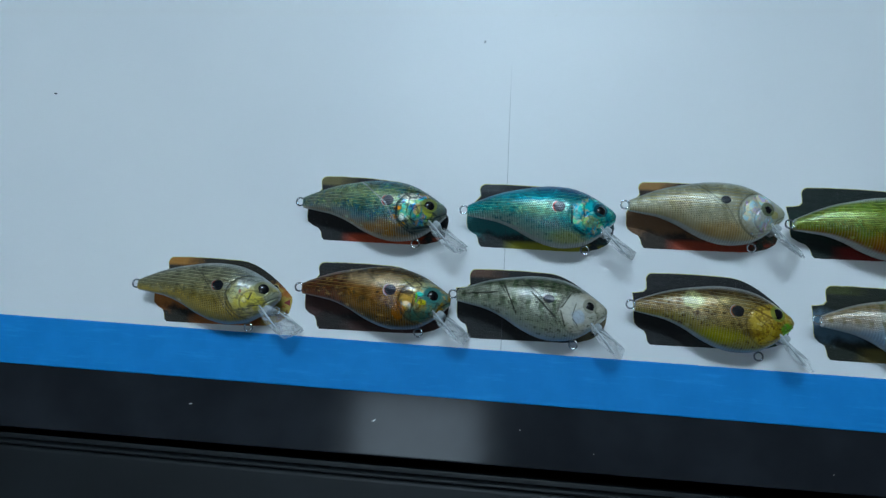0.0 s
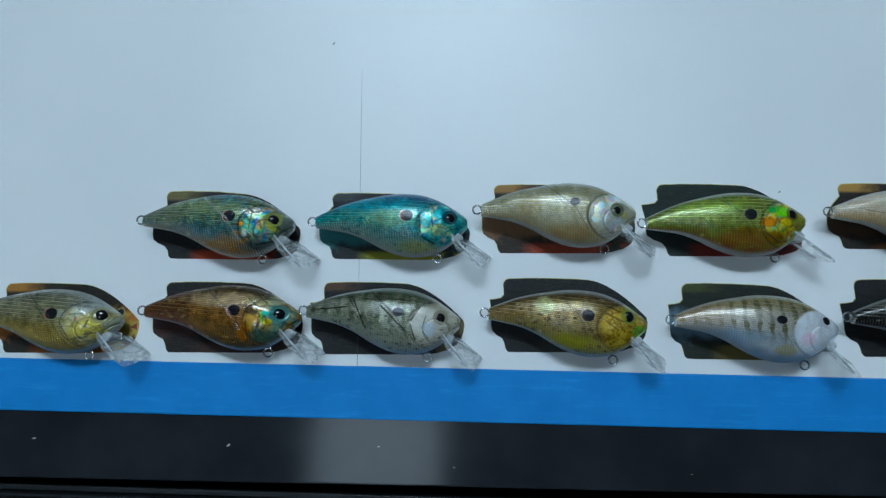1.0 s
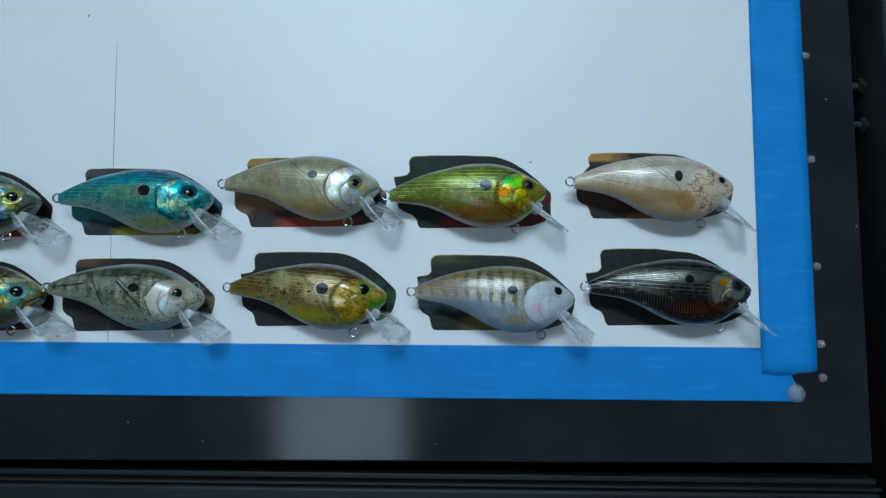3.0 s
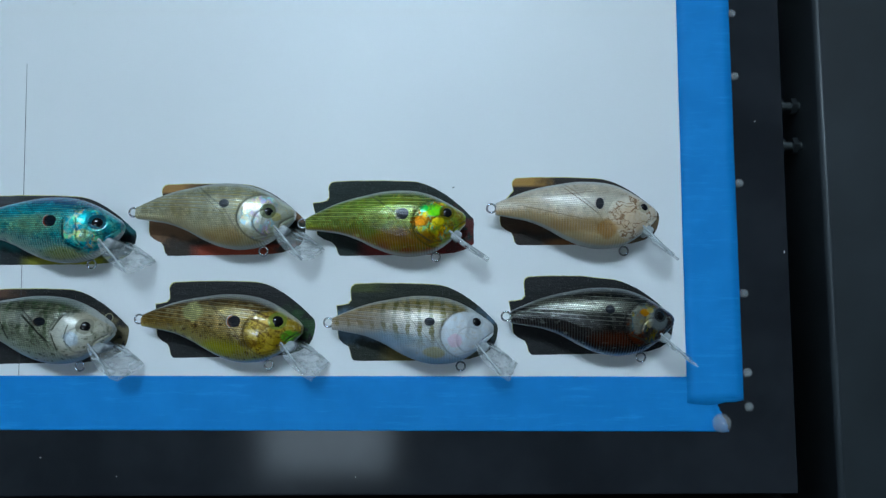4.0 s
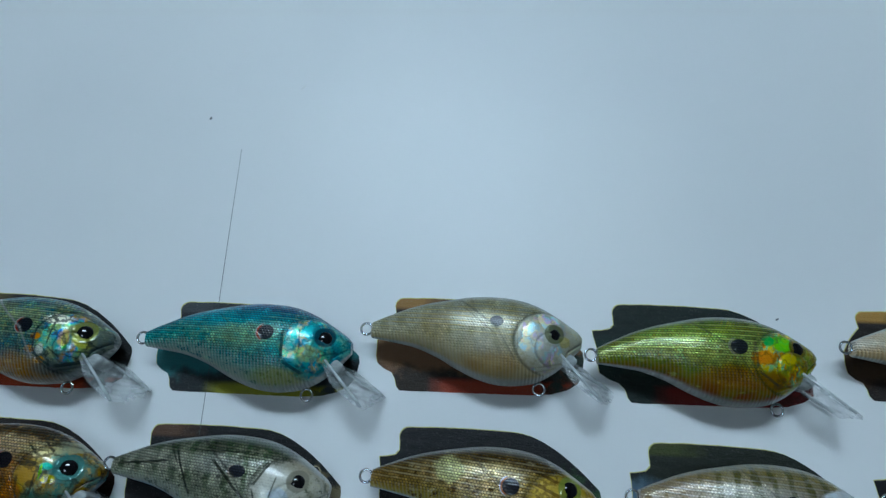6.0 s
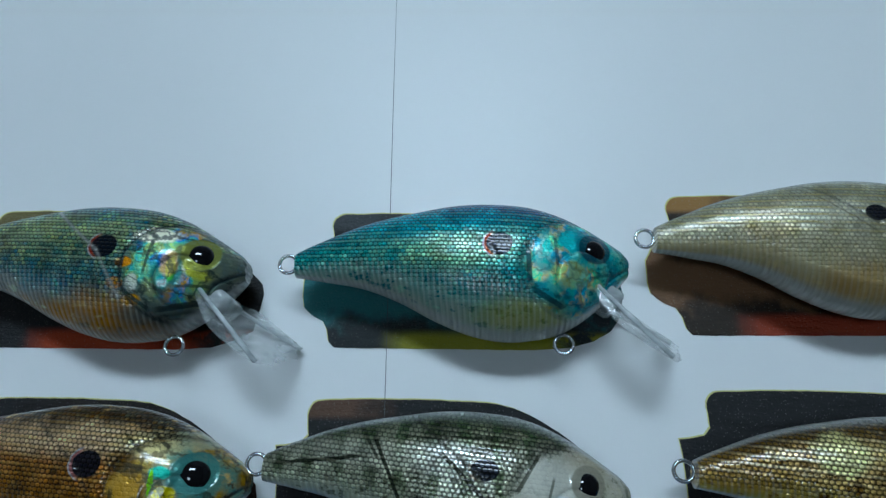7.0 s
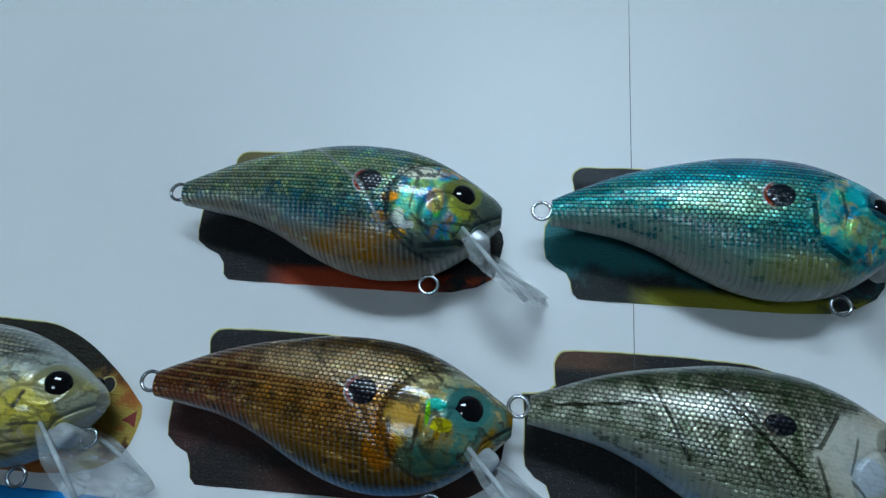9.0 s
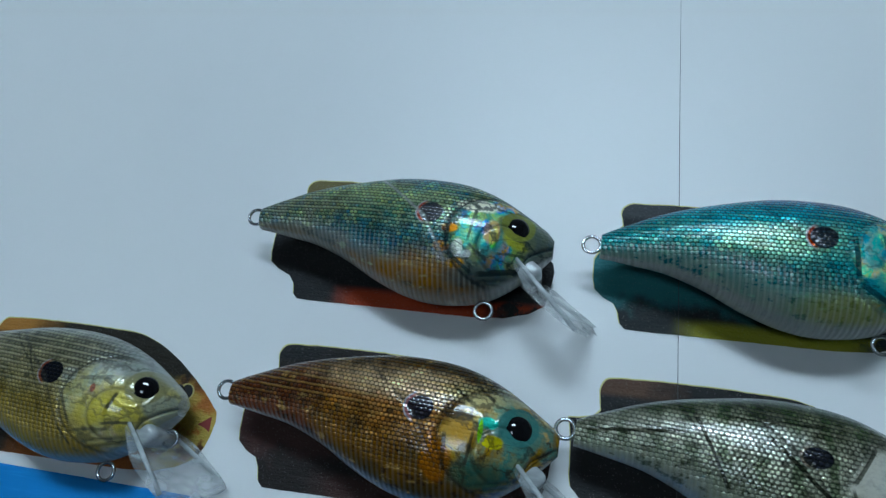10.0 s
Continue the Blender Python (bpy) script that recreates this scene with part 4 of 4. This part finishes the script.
fishing_lure(1.93, 8.83, -0.1, "turquoise blue and green fishing lure with foil gill plate", look_of(
    value=1.2, flecks=[(0.02, 0.26, 0.36), (0.03, 0.40, 0.50), (0.10, 0.50, 0.40), (0.40, 0.60, 0.34), (0.03, 0.30, 0.46)], fleck=0.35, bare_back=0.15, strokes=((5.05, 0.3, 5.1, -0.75, 0.05, 0.85), (5.1, -0.75, 5.8, -1.15, 0.05, 0.8), (5.6, 0.35, 5.65, -0.4, 0.035, 0.7), (2.6, 0.9, 3.3, 0.35, 0.02, 0.6), (6.2, -0.55, 6.9, -0.35, 0.03, 0.6)), vein=(0.01, 0.03, 0.04), ribs=0.3, pop=1.3, moulded=0.3, net=0.14, patches=((3.6, 0.35, 1.8, 0.22, (0.40, 0.78, 0.74), 0.5), (4.6, 1.08, 2.4, 0.42, (0.010, 0.07, 0.22), 0.95), (2.9, 0.7, 1.6, 0.35, (0.02, 0.44, 0.62), 0.75), (3.7, 0.0, 1.2, 0.42, (0.46, 0.60, 0.36), 0.6), (4.95, -1.25, 0.9, 0.32, (0.45, 0.40, 0.06), 0.4),
             (6.0, 0.25, 0.36, 0.28, (0.02, 0.48, 0.52), 0.9), (5.95, -0.5, 0.4, 0.3, (0.62, 0.58, 0.18), 0.35), (5.35, -0.1, 0.25, 0.4, (0.03, 0.30, 0.36), 0.7), (6.3, 0.2, 0.3, 0.4, (0.015, 0.10, 0.16), 0.6)),
    back=(0.012, 0.12, 0.25), mid=(0.16, 0.56, 0.55), low=(0.15, 0.29, 0.27), belly=(0.30, 0.36, 0.31), dot=(0.008, 0.10, 0.12), shine=(0.38, 0.66, 0.50), speckle=0.9,
    head=(0.03, 0.22, 0.27), cheek=(0.16, 0.40, 0.34), iris=(0.03, 0.05, 0.07), foil_mix=0.85, body_foil=0.12, metal=0.25, shimmer=0.95,
    foil=[(0.70, 0.62, 0.20), (0.08, 0.55, 0.50), (0.10, 0.40, 0.60), (0.62, 0.50, 0.28), (0.20, 0.62, 0.40)]), 0.1, seed=2, twist=0.45)
fishing_lure(9.57, 9.50, -1.1, "pale silver-olive fishing lure with pearl gill plate", look_of(
    mottle=0.35, scales=0.45, veins=0.2, blotch=0.2, shimmer=0.95, value=1.1, row_glint=0.85, wrinkle=0.3, strokes=((2.9, 1.0, 4.5, -0.3, 0.018, 0.5), (5.0, 0.4, 5.05, -0.8, 0.03, 0.4)), vein=(0.25, 0.22, 0.15), eye_at=(6.22, -0.02, 0.23), net=0.5, ragged=0.12, spot=(4.35, 0.28, 0.22, 0.18), relief=0.8, patches=((3.2, 0.35, 1.8, 0.3, (0.80, 0.78, 0.64), 0.6), (4.3, -1.05, 1.0, 0.36, (0.46, 0.24, 0.08), 0.4), (2.3, 0.1, 0.6, 0.5, (0.42, 0.30, 0.14), 0.4), (5.8, -0.3, 0.6, 0.55, (0.66, 0.70, 0.70), 0.35), (6.55, -0.25, 0.2, 0.2, (0.5, 0.42, 0.15), 0.6)),
    back=(0.40, 0.40, 0.30), mid=(0.70, 0.68, 0.55), low=(0.58, 0.52, 0.36), belly=(0.42, 0.34, 0.22), dot=(0.32, 0.30, 0.18), shine=(0.62, 0.52, 0.30), speckle=0.4,
    bars=0.35, bar=(0.30, 0.26, 0.14), head=(0.48, 0.47, 0.38), cheek=(0.50, 0.52, 0.44), iris=(0.12, 0.14, 0.06), foil=PEARL, foil_mix=0.9, rim=0.0), 0.35, seed=3, twist=0.5)
fishing_lure(17.10, 8.98, 1.3, "bright green fishing lure with orange and green foil gill", look_of(
    fleck=0.2, blotch=0.25, value=1.15, row_glint=0.9, strokes=((5.0, 0.5, 5.0, -0.6, 0.04, 0.7), (5.0, -0.6, 5.7, -1.1, 0.04, 0.7), (6.0, 0.75, 6.8, 0.4, 0.05, 0.5)), eye_at=(6.40, 0.18, 0.23), pop=1.05, net=0.2, patches=((4.4, -0.85, 1.2, 0.42, (0.32, 0.10, 0.02), 0.75), (3.0, 0.6, 1.6, 0.4, (0.40, 0.62, 0.12), 0.6), (5.2, -0.2, 0.4, 0.26, (0.8, 0.26, 0.03), 0.9), (5.85, 0.28, 0.36, 0.3, (0.22, 0.75, 0.10), 0.9), (5.4, 0.35, 0.22, 0.2, (0.04, 0.45, 0.12), 0.9), (6.0, -0.25, 0.3, 0.2, (0.75, 0.60, 0.05), 0.9), (5.5, -0.95, 0.6, 0.3, (0.28, 0.13, 0.02), 0.8)),
    back=(0.08, 0.15, 0.02), mid=(0.46, 0.58, 0.20), low=(0.20, 0.26, 0.04), belly=(0.24, 0.07, 0.02), dot=(0.06, 0.13, 0.02), shine=(0.62, 0.70, 0.24),
    bars=0.3, bar=(0.07, 0.12, 0.02), head=(0.26, 0.34, 0.06), cheek=(0.30, 0.15, 0.03), iris=(0.16, 0.13, 0.02), foil=FIRE, foil_mix=0.95, body_foil=0.1, rim=0.3, rim_colour=(0.3, 0.15, 0.3), metal=0.25), 0.2, seed=4, twist=0.15)
fishing_lure(25.44, 9.63, -2.6, "cream and beige fishing lure with cracked tan cheeks", look_of(
    mottle=0.25, value=1.14, row_glint=0.12, glint=0.15, blotch=0.08, shimmer=0.95, moulded=0.06, wrinkle=0.9, strokes=((2.9, 1.0, 4.6, -0.3, 0.02, 0.7), (1.0, 0.1, 4.3, -0.55, 0.02, 0.5), (3.0, 0.6, 4.4, 0.75, 0.018, 0.5)), pop=1.0, vein_rate=1.5, eye_at=(6.50, 0.18, 0.19), scales=0.22, relief=0.5, veins=0.9, vein=(0.20, 0.10, 0.05), crease=(0.3, 0.2, 0.12), crease_mix=0.5, spot=(4.55, 0.22, 0.17, 0.25), patches=((3.4, 0.4, 2.0, 0.3, (0.82, 0.76, 0.66), 0.5), (3.7, -0.72, 1.5, 0.3, (0.40, 0.25, 0.12), 0.85), (4.9, -0.85, 0.5, 0.42, (0.42, 0.22, 0.08), 0.85), (1.6, 0.25, 1.0, 0.2, (0.50, 0.34, 0.18), 0.5), (5.6, -0.4, 0.7, 0.6, (0.55, 0.38, 0.24), 0.5)),
    back=(0.64, 0.54, 0.42), mid=(0.80, 0.72, 0.60), low=(0.60, 0.42, 0.24), belly=(0.50, 0.38, 0.22), dot=(0.42, 0.30, 0.18), shine=(0.72, 0.68, 0.58), speckle=0.35,
    head=(0.62, 0.55, 0.45), cheek=(0.56, 0.44, 0.32), iris=(0.45, 0.38, 0.28), rim=0.5, rim_colour=(0.35, 0.12, 0.12), metal=0.0), 0.0, seed=5, twist=0.3)
fishing_lure(-14.05, 4.22, -1.2, "golden yellow fishing lure with dark speckled back", look_of(
    mottle=0.7, value=1.1, row_glint=0.6, eye_at=(6.58, 0.17, 0.27), moulded=0.75, bare_back=0.5, pop=1.05, strokes=((6.15, -0.05, 6.0, -0.45, 0.03, 0.85), (5.75, 0.2, 6.0, 0.1, 0.05, 0.7), (4.95, -0.9, 5.3, -1.3, 0.03, 0.8), (2.9, 1.0, 4.0, 0.2, 0.02, 0.6), (5.2, 0.1, 6.0, 0.25, 0.05, 0.6), (5.9, -0.75, 6.6, -0.6, 0.03, 0.8), (4.9, -0.2, 5.3, -0.9, 0.03, 0.7), (3.6, 0.7, 4.3, -0.3, 0.02, 0.6), (5.2, -1.0, 6.2, -0.8, 0.03, 0.6)), veins=0.6, patches=((4.2, -0.85, 1.5, 0.5, (0.50, 0.36, 0.12), 0.6), (6.0, -0.45, 0.8, 0.4, (0.56, 0.46, 0.10), 0.8), (5.6, -0.05, 0.06, 0.1, (0.5, 0.12, 0.1), 0.8), (5.2, 0.0, 0.3, 0.3, (0.30, 0.28, 0.12), 0.6), (6.3, 0.62, 1.2, 0.42, (0.30, 0.33, 0.31), 0.85), (7.0, -0.25, 0.35, 0.35, (0.30, 0.33, 0.28), 0.7), (4.95, 0.15, 0.22, 0.2, (0.55, 0.56, 0.48), 0.8), (1.5, 0.1, 1.2, 0.4, (0.42, 0.38, 0.24), 0.5)),
    back=(0.26, 0.26, 0.19), mid=(0.52, 0.46, 0.26), low=(0.56, 0.39, 0.11), belly=(0.40, 0.28, 0.10), dot=(0.12, 0.13, 0.08), shine=(0.80, 0.74, 0.50), speckle=0.65,
    head=(0.44, 0.40, 0.20), cheek=(0.50, 0.42, 0.17), iris=(0.30, 0.28, 0.14), rim=0.7, foil=PEARL, foil_mix=0.25), 0.1, True, seed=6, twist=0.35, size=1.02)
# first patch paints a bright highlight band along the upper flank
fishing_lure(-5.80, 4.57, -1.6, "copper brown fishing lure with teal head and red-rimmed spot", look_of(
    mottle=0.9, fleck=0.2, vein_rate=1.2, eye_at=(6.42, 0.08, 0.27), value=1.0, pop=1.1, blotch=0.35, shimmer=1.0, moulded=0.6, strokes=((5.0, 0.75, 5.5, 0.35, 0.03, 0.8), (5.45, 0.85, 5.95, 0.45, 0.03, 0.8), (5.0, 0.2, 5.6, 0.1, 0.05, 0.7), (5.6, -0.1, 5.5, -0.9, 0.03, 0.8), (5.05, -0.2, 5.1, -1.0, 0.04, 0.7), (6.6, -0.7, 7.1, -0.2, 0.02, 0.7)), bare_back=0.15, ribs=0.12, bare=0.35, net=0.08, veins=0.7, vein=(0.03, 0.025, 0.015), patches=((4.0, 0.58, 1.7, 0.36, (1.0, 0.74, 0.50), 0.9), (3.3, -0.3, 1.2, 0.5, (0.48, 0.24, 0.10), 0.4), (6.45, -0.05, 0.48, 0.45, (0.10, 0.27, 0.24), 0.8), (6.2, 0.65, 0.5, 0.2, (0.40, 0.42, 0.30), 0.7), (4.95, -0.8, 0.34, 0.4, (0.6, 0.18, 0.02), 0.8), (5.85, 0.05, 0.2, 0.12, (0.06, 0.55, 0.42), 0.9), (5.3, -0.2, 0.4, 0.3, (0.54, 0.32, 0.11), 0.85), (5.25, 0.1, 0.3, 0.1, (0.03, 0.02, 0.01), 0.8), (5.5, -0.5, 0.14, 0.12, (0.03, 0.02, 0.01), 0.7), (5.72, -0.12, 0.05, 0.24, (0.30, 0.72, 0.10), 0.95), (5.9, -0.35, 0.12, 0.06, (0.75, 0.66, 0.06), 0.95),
             (6.0, -0.3, 0.2, 0.14, (0.7, 0.6, 0.08), 0.9), (5.75, -0.95, 0.7, 0.3, (0.025, 0.09, 0.07), 0.85), (5.5, 0.55, 0.6, 0.24, (0.66, 0.58, 0.32), 0.85), (5.1, 0.25, 0.3, 0.2, (0.10, 0.05, 0.015), 0.7)),
    back=(0.06, 0.03, 0.015), mid=(0.66, 0.30, 0.14), low=(0.28, 0.14, 0.05), belly=(0.10, 0.06, 0.02), dot=(0.05, 0.02, 0.008), shine=(0.85, 0.56, 0.26), speckle=0.85,
    head=(0.36, 0.22, 0.05), cheek=(0.06, 0.26, 0.24), iris=(0.09, 0.27, 0.25), tail=(0.22, 0.08, 0.055), tail_mix=0.9, foil=[(0.50, 0.20, 0.04), (0.40, 0.28, 0.08), (0.10, 0.28, 0.22), (0.24, 0.18, 0.08), (0.48, 0.40, 0.14)], foil_mix=0.35,
    rim=1.0, rim_colour=(0.55, 0.25, 0.25), metal=0.2, glint=0.65), 0.25, seed=7, twist=0.3, size=1.028)
fishing_lure(1.70, 4.72, -3.6, "grey-olive barred fishing lure with pale stone-coloured head", look_of(
    row_glint=0.2, mottle=0.7, value=1.15, scales=0.65, shimmer=1.0, veins=0.15, blotch=0.6, strokes=((2.3, 0.75, 3.1, -0.75, 0.035, 0.92), (3.5, 0.55, 5.0, -0.75, 0.040, 0.95), (0.3, -0.02, 2.3, 0.28, 0.035, 0.92), (3.1, 0.68, 4.8, 0.78, 0.030, 0.82), (5.45, 0.6, 5.0, -0.2, 0.035, 0.82), (5.0, -0.2, 5.3, -1.0, 0.030, 0.82), (5.7, 0.2, 5.55, -0.5, 0.025, 0.72), (5.55, -0.5, 5.9, -0.9, 0.025, 0.72), (2.0, 0.9, 2.5, 0.2, 0.030, 0.72)), pop=1.05, vein=(0.03, 0.035, 0.02), eye_at=(6.32, 0.12, 0.23), net=0.14, spot=(4.45, 0.20, 0.26, 0.19), crease=(0.04, 0.04, 0.03), crease_mix=0.8, bar_rate=75.0, patches=((2.4, 0.3, 2.0, 0.25, (0.70, 0.70, 0.58), 0.5), (3.7, 0.35, 0.6, 0.35, (0.62, 0.62, 0.56), 0.5), (5.7, -0.1, 0.7, 0.8, (0.52, 0.51, 0.45), 0.8), (5.85, -0.45, 0.34, 0.34, (0.46, 0.52, 0.58), 0.8), (6.4, 0.6, 0.6, 0.3, (0.40, 0.34, 0.25), 0.6)),
    back=(0.10, 0.12, 0.07), mid=(0.62, 0.63, 0.48), low=(0.32, 0.35, 0.25), belly=(0.40, 0.40, 0.34), dot=(0.05, 0.06, 0.03), shine=(0.55, 0.52, 0.38), speckle=0.8,
    bars=0.85, moulded=0.3, wrinkle=0.3, bar=(0.08, 0.13, 0.06), head=(0.40, 0.37, 0.29), cheek=(0.48, 0.45, 0.38), iris=(0.30, 0.28, 0.22), rim=0.15), 0.0, seed=8, twist=0.4)
fishing_lure(9.98, 4.78, -3.5, "golden brown speckled fishing lure with green mouth", look_of(
    value=1.12, veins=0.6, vein_rate=1.2, wrinkle=0.9, blotch=0.55, moulded=0.5, pop=1.05, strokes=((5.0, 0.75, 6.0, 0.35, 0.05, 0.8), (5.1, 0.35, 6.1, -0.05, 0.05, 0.7), (5.2, 0.0, 5.9, -0.45, 0.04, 0.6), (3.2, 0.9, 4.6, -0.3, 0.02, 0.6)), vein=(0.08, 0.035, 0.01), eye_at=(6.28, 0.26, 0.26), net=0.16, patches=((3.8, 0.55, 1.2, 0.25, (0.80, 0.64, 0.32), 0.55), (2.6, 0.45, 0.5, 0.42, (0.78, 0.74, 0.38), 0.9), (4.0, -1.0, 1.0, 0.34, (0.46, 0.42, 0.05), 0.75), (6.85, -0.42, 0.42, 0.32, (0.10, 0.30, 0.05), 0.9), (5.5, 0.15, 0.7, 0.5, (0.66, 0.46, 0.14), 0.6), (5.2, -0.75, 0.5, 0.2, (0.20, 0.12, 0.03), 0.7), (1.0, 0.0, 1.0, 0.4, (0.30, 0.17, 0.05), 0.6)),
    back=(0.12, 0.07, 0.02), mid=(0.72, 0.50, 0.24), low=(0.40, 0.30, 0.10), belly=(0.36, 0.30, 0.10), dot=(0.09, 0.04, 0.01), shine=(0.78, 0.68, 0.44), speckle=0.9, bars=0.35, bar=(0.10, 0.05, 0.015),
    head=(0.46, 0.33, 0.08), cheek=(0.24, 0.16, 0.03), iris=(0.20, 0.26, 0.06), rim=0.9, rim_colour=(0.5, 0.2, 0.12), foil=PEARL, foil_mix=0.0), 0.2, seed=9, twist=0.45)
fishing_lure(18.30, 4.63, -2.5, "pale cream and blue-grey barred fishing lure with white head", look_of(
    tail=(0.52, 0.36, 0.20), tail_mix=0.5, mottle=0.3, value=1.12, blotch=0.1, shimmer=0.95, strokes=((2.9, 1.0, 4.7, -0.8, 0.018, 0.5), (0.6, -0.1, 4.6, -0.45, 0.015, 0.4)), vein=(0.25, 0.22, 0.16), pop=1.05, veins=0.0, eye_at=(6.42, 0.26, 0.22), net=0.5, ragged=0.1, moulded=0.25, bar_rate=88.0, scales=0.32, spot=(4.45, 0.20, 0.22, 0.18), patches=((3.2, 0.3, 1.8, 0.3, (0.86, 0.82, 0.76), 0.45), (5.55, -0.55, 0.34, 0.3, (0.66, 0.44, 0.54), 0.6), (4.7, -1.1, 0.5, 0.26, (0.52, 0.44, 0.16), 0.6), (2.5, -0.6, 1.6, 0.28, (0.30, 0.44, 0.55), 0.6), (1.2, 0.2, 1.0, 0.3, (0.50, 0.38, 0.26), 0.6)),
    back=(0.40, 0.31, 0.12), mid=(0.76, 0.71, 0.62), low=(0.62, 0.68, 0.72), belly=(0.36, 0.44, 0.50), dot=(0.44, 0.36, 0.28), shine=(0.66, 0.62, 0.58), speckle=0.35,
    bars=0.95, wrinkle=0.15, row_glint=0.45, bar=(0.20, 0.18, 0.06), head=(0.58, 0.63, 0.68), cheek=(0.50, 0.52, 0.55), iris=(0.55, 0.58, 0.60), rim=0.1), 0.15, seed=10, twist=0.45)
# first patch paints silvery highlights into the black upper flank
fishing_lure(26.05, 4.90, -1.4, "black fishing lure with silvery scales and orange foil gill", look_of(
    row_glint=0.95, strokes=((5.1, 0.4, 5.15, -0.7, 0.05, 0.8), (5.15, -0.7, 6.0, -1.0, 0.05, 0.8)), veins=0.0, eye_at=(6.45, 0.15, 0.2), net=0.06, scales=0.95, spot=(4.30, 0.35, 0.2, 0.18), patches=((3.4, 0.50, 2.3, 0.32, (0.50, 0.50, 0.42), 0.75), (5.75, 0.25, 0.22, 0.17, (0.80, 0.34, 0.08), 0.55), (5.95, -0.1, 0.2, 0.3, (0.5, 0.42, 0.25), 0.6), (4.6, -0.9, 1.0, 0.3, (0.14, 0.03, 0.012), 0.8), (6.35, -0.05, 0.45, 0.5, (0.24, 0.27, 0.27), 0.75), (5.5, -0.2, 0.3, 0.5, (0.20, 0.18, 0.14), 0.6), (6.0, 0.35, 0.16, 0.12, (0.7, 0.56, 0.25), 0.5)),
    back=(0.008, 0.008, 0.008), mid=(0.055, 0.055, 0.05), low=(0.03, 0.022, 0.02), belly=(0.035, 0.014, 0.010), dot=(0.008, 0.008, 0.008), shine=(0.34, 0.34, 0.30), speckle=0.7, glint=0.7,
    bars=0.5, bar=(0.010, 0.010, 0.010), head=(0.03, 0.03, 0.03), cheek=(0.05, 0.02, 0.012), iris=(0.015, 0.015, 0.015), foil=[(0.5, 0.12, 0.02), (0.02, 0.02, 0.02), (0.25, 0.20, 0.04), (0.06, 0.12, 0.14), (0.02, 0.02, 0.02)], foil_mix=0.6,
    rim=0.0, bare=0.45, metal=0.6), 0.05, seed=11, twist=0.2)


# ---- lint and specks ----
def flake(name, x, y, z, turn, length, width, material, label, category):
    bm = bmesh.new()
    n = 6
    rows = []
    for i in range(n + 1):
        s = i / n - 0.5
        w = width * (1 - 1.6 * s * s)
        bend = 0.25 * length * s * s
        rows.append([bm.verts.new((s * length, bend + w * a, h)) for a, h in ((-0.5, 0), (0.5, 0), (0.5, width * 0.4), (-0.5, width * 0.4))])
    for r, t in zip(rows, rows[1:]):
        for j in range(4):
            bm.faces.new((r[j - 1], r[j], t[j], t[j - 1]))
    bm.faces.new(rows[0]), bm.faces.new(rows[-1])
    bmesh.ops.recalc_face_normals(bm, faces=bm.faces)
    ob = part(name, bm, material)
    ob.matrix_basis = pose(CM * x, CM * y, z, 0, 0, turn)
    return tagged(ob, label, category)


for x, y, turn, size in ((-11.0, -1.53, 10, 0.0016), (-1.76, -1.6, 35, 0.0018), (5.23, -1.48, 0, 0.0008), (8.7, -2.3, 20, 0.0006), (19.4, -2.3, 5, 0.0006), (37.6, 13.7, 30, 0.0010), (38.7, 7.7, 80, 0.0012)):
    flake("lint_fibre", x, y, BED_TOP, turn, size, size * 0.3, LINT, "tiny pale lint fibre on the black bed", "lint")
for x, y, turn, size in ((2.36, 17.92, 60, 0.0013), (-20.68, 14.18, 0, 0.0016), (23.77, 10.68, 25, 0.0011)):
    flake("dark_speck", x, y, 0.0, turn, size, size * 0.5, SPECK, "tiny dark speck on the white sheet", "speck")
flake("lint_fibre", 5.92, 19.48, 0.0, 40, 0.0018, 0.0004, LINT, "tiny pale lint fibre on the white sheet", "lint")
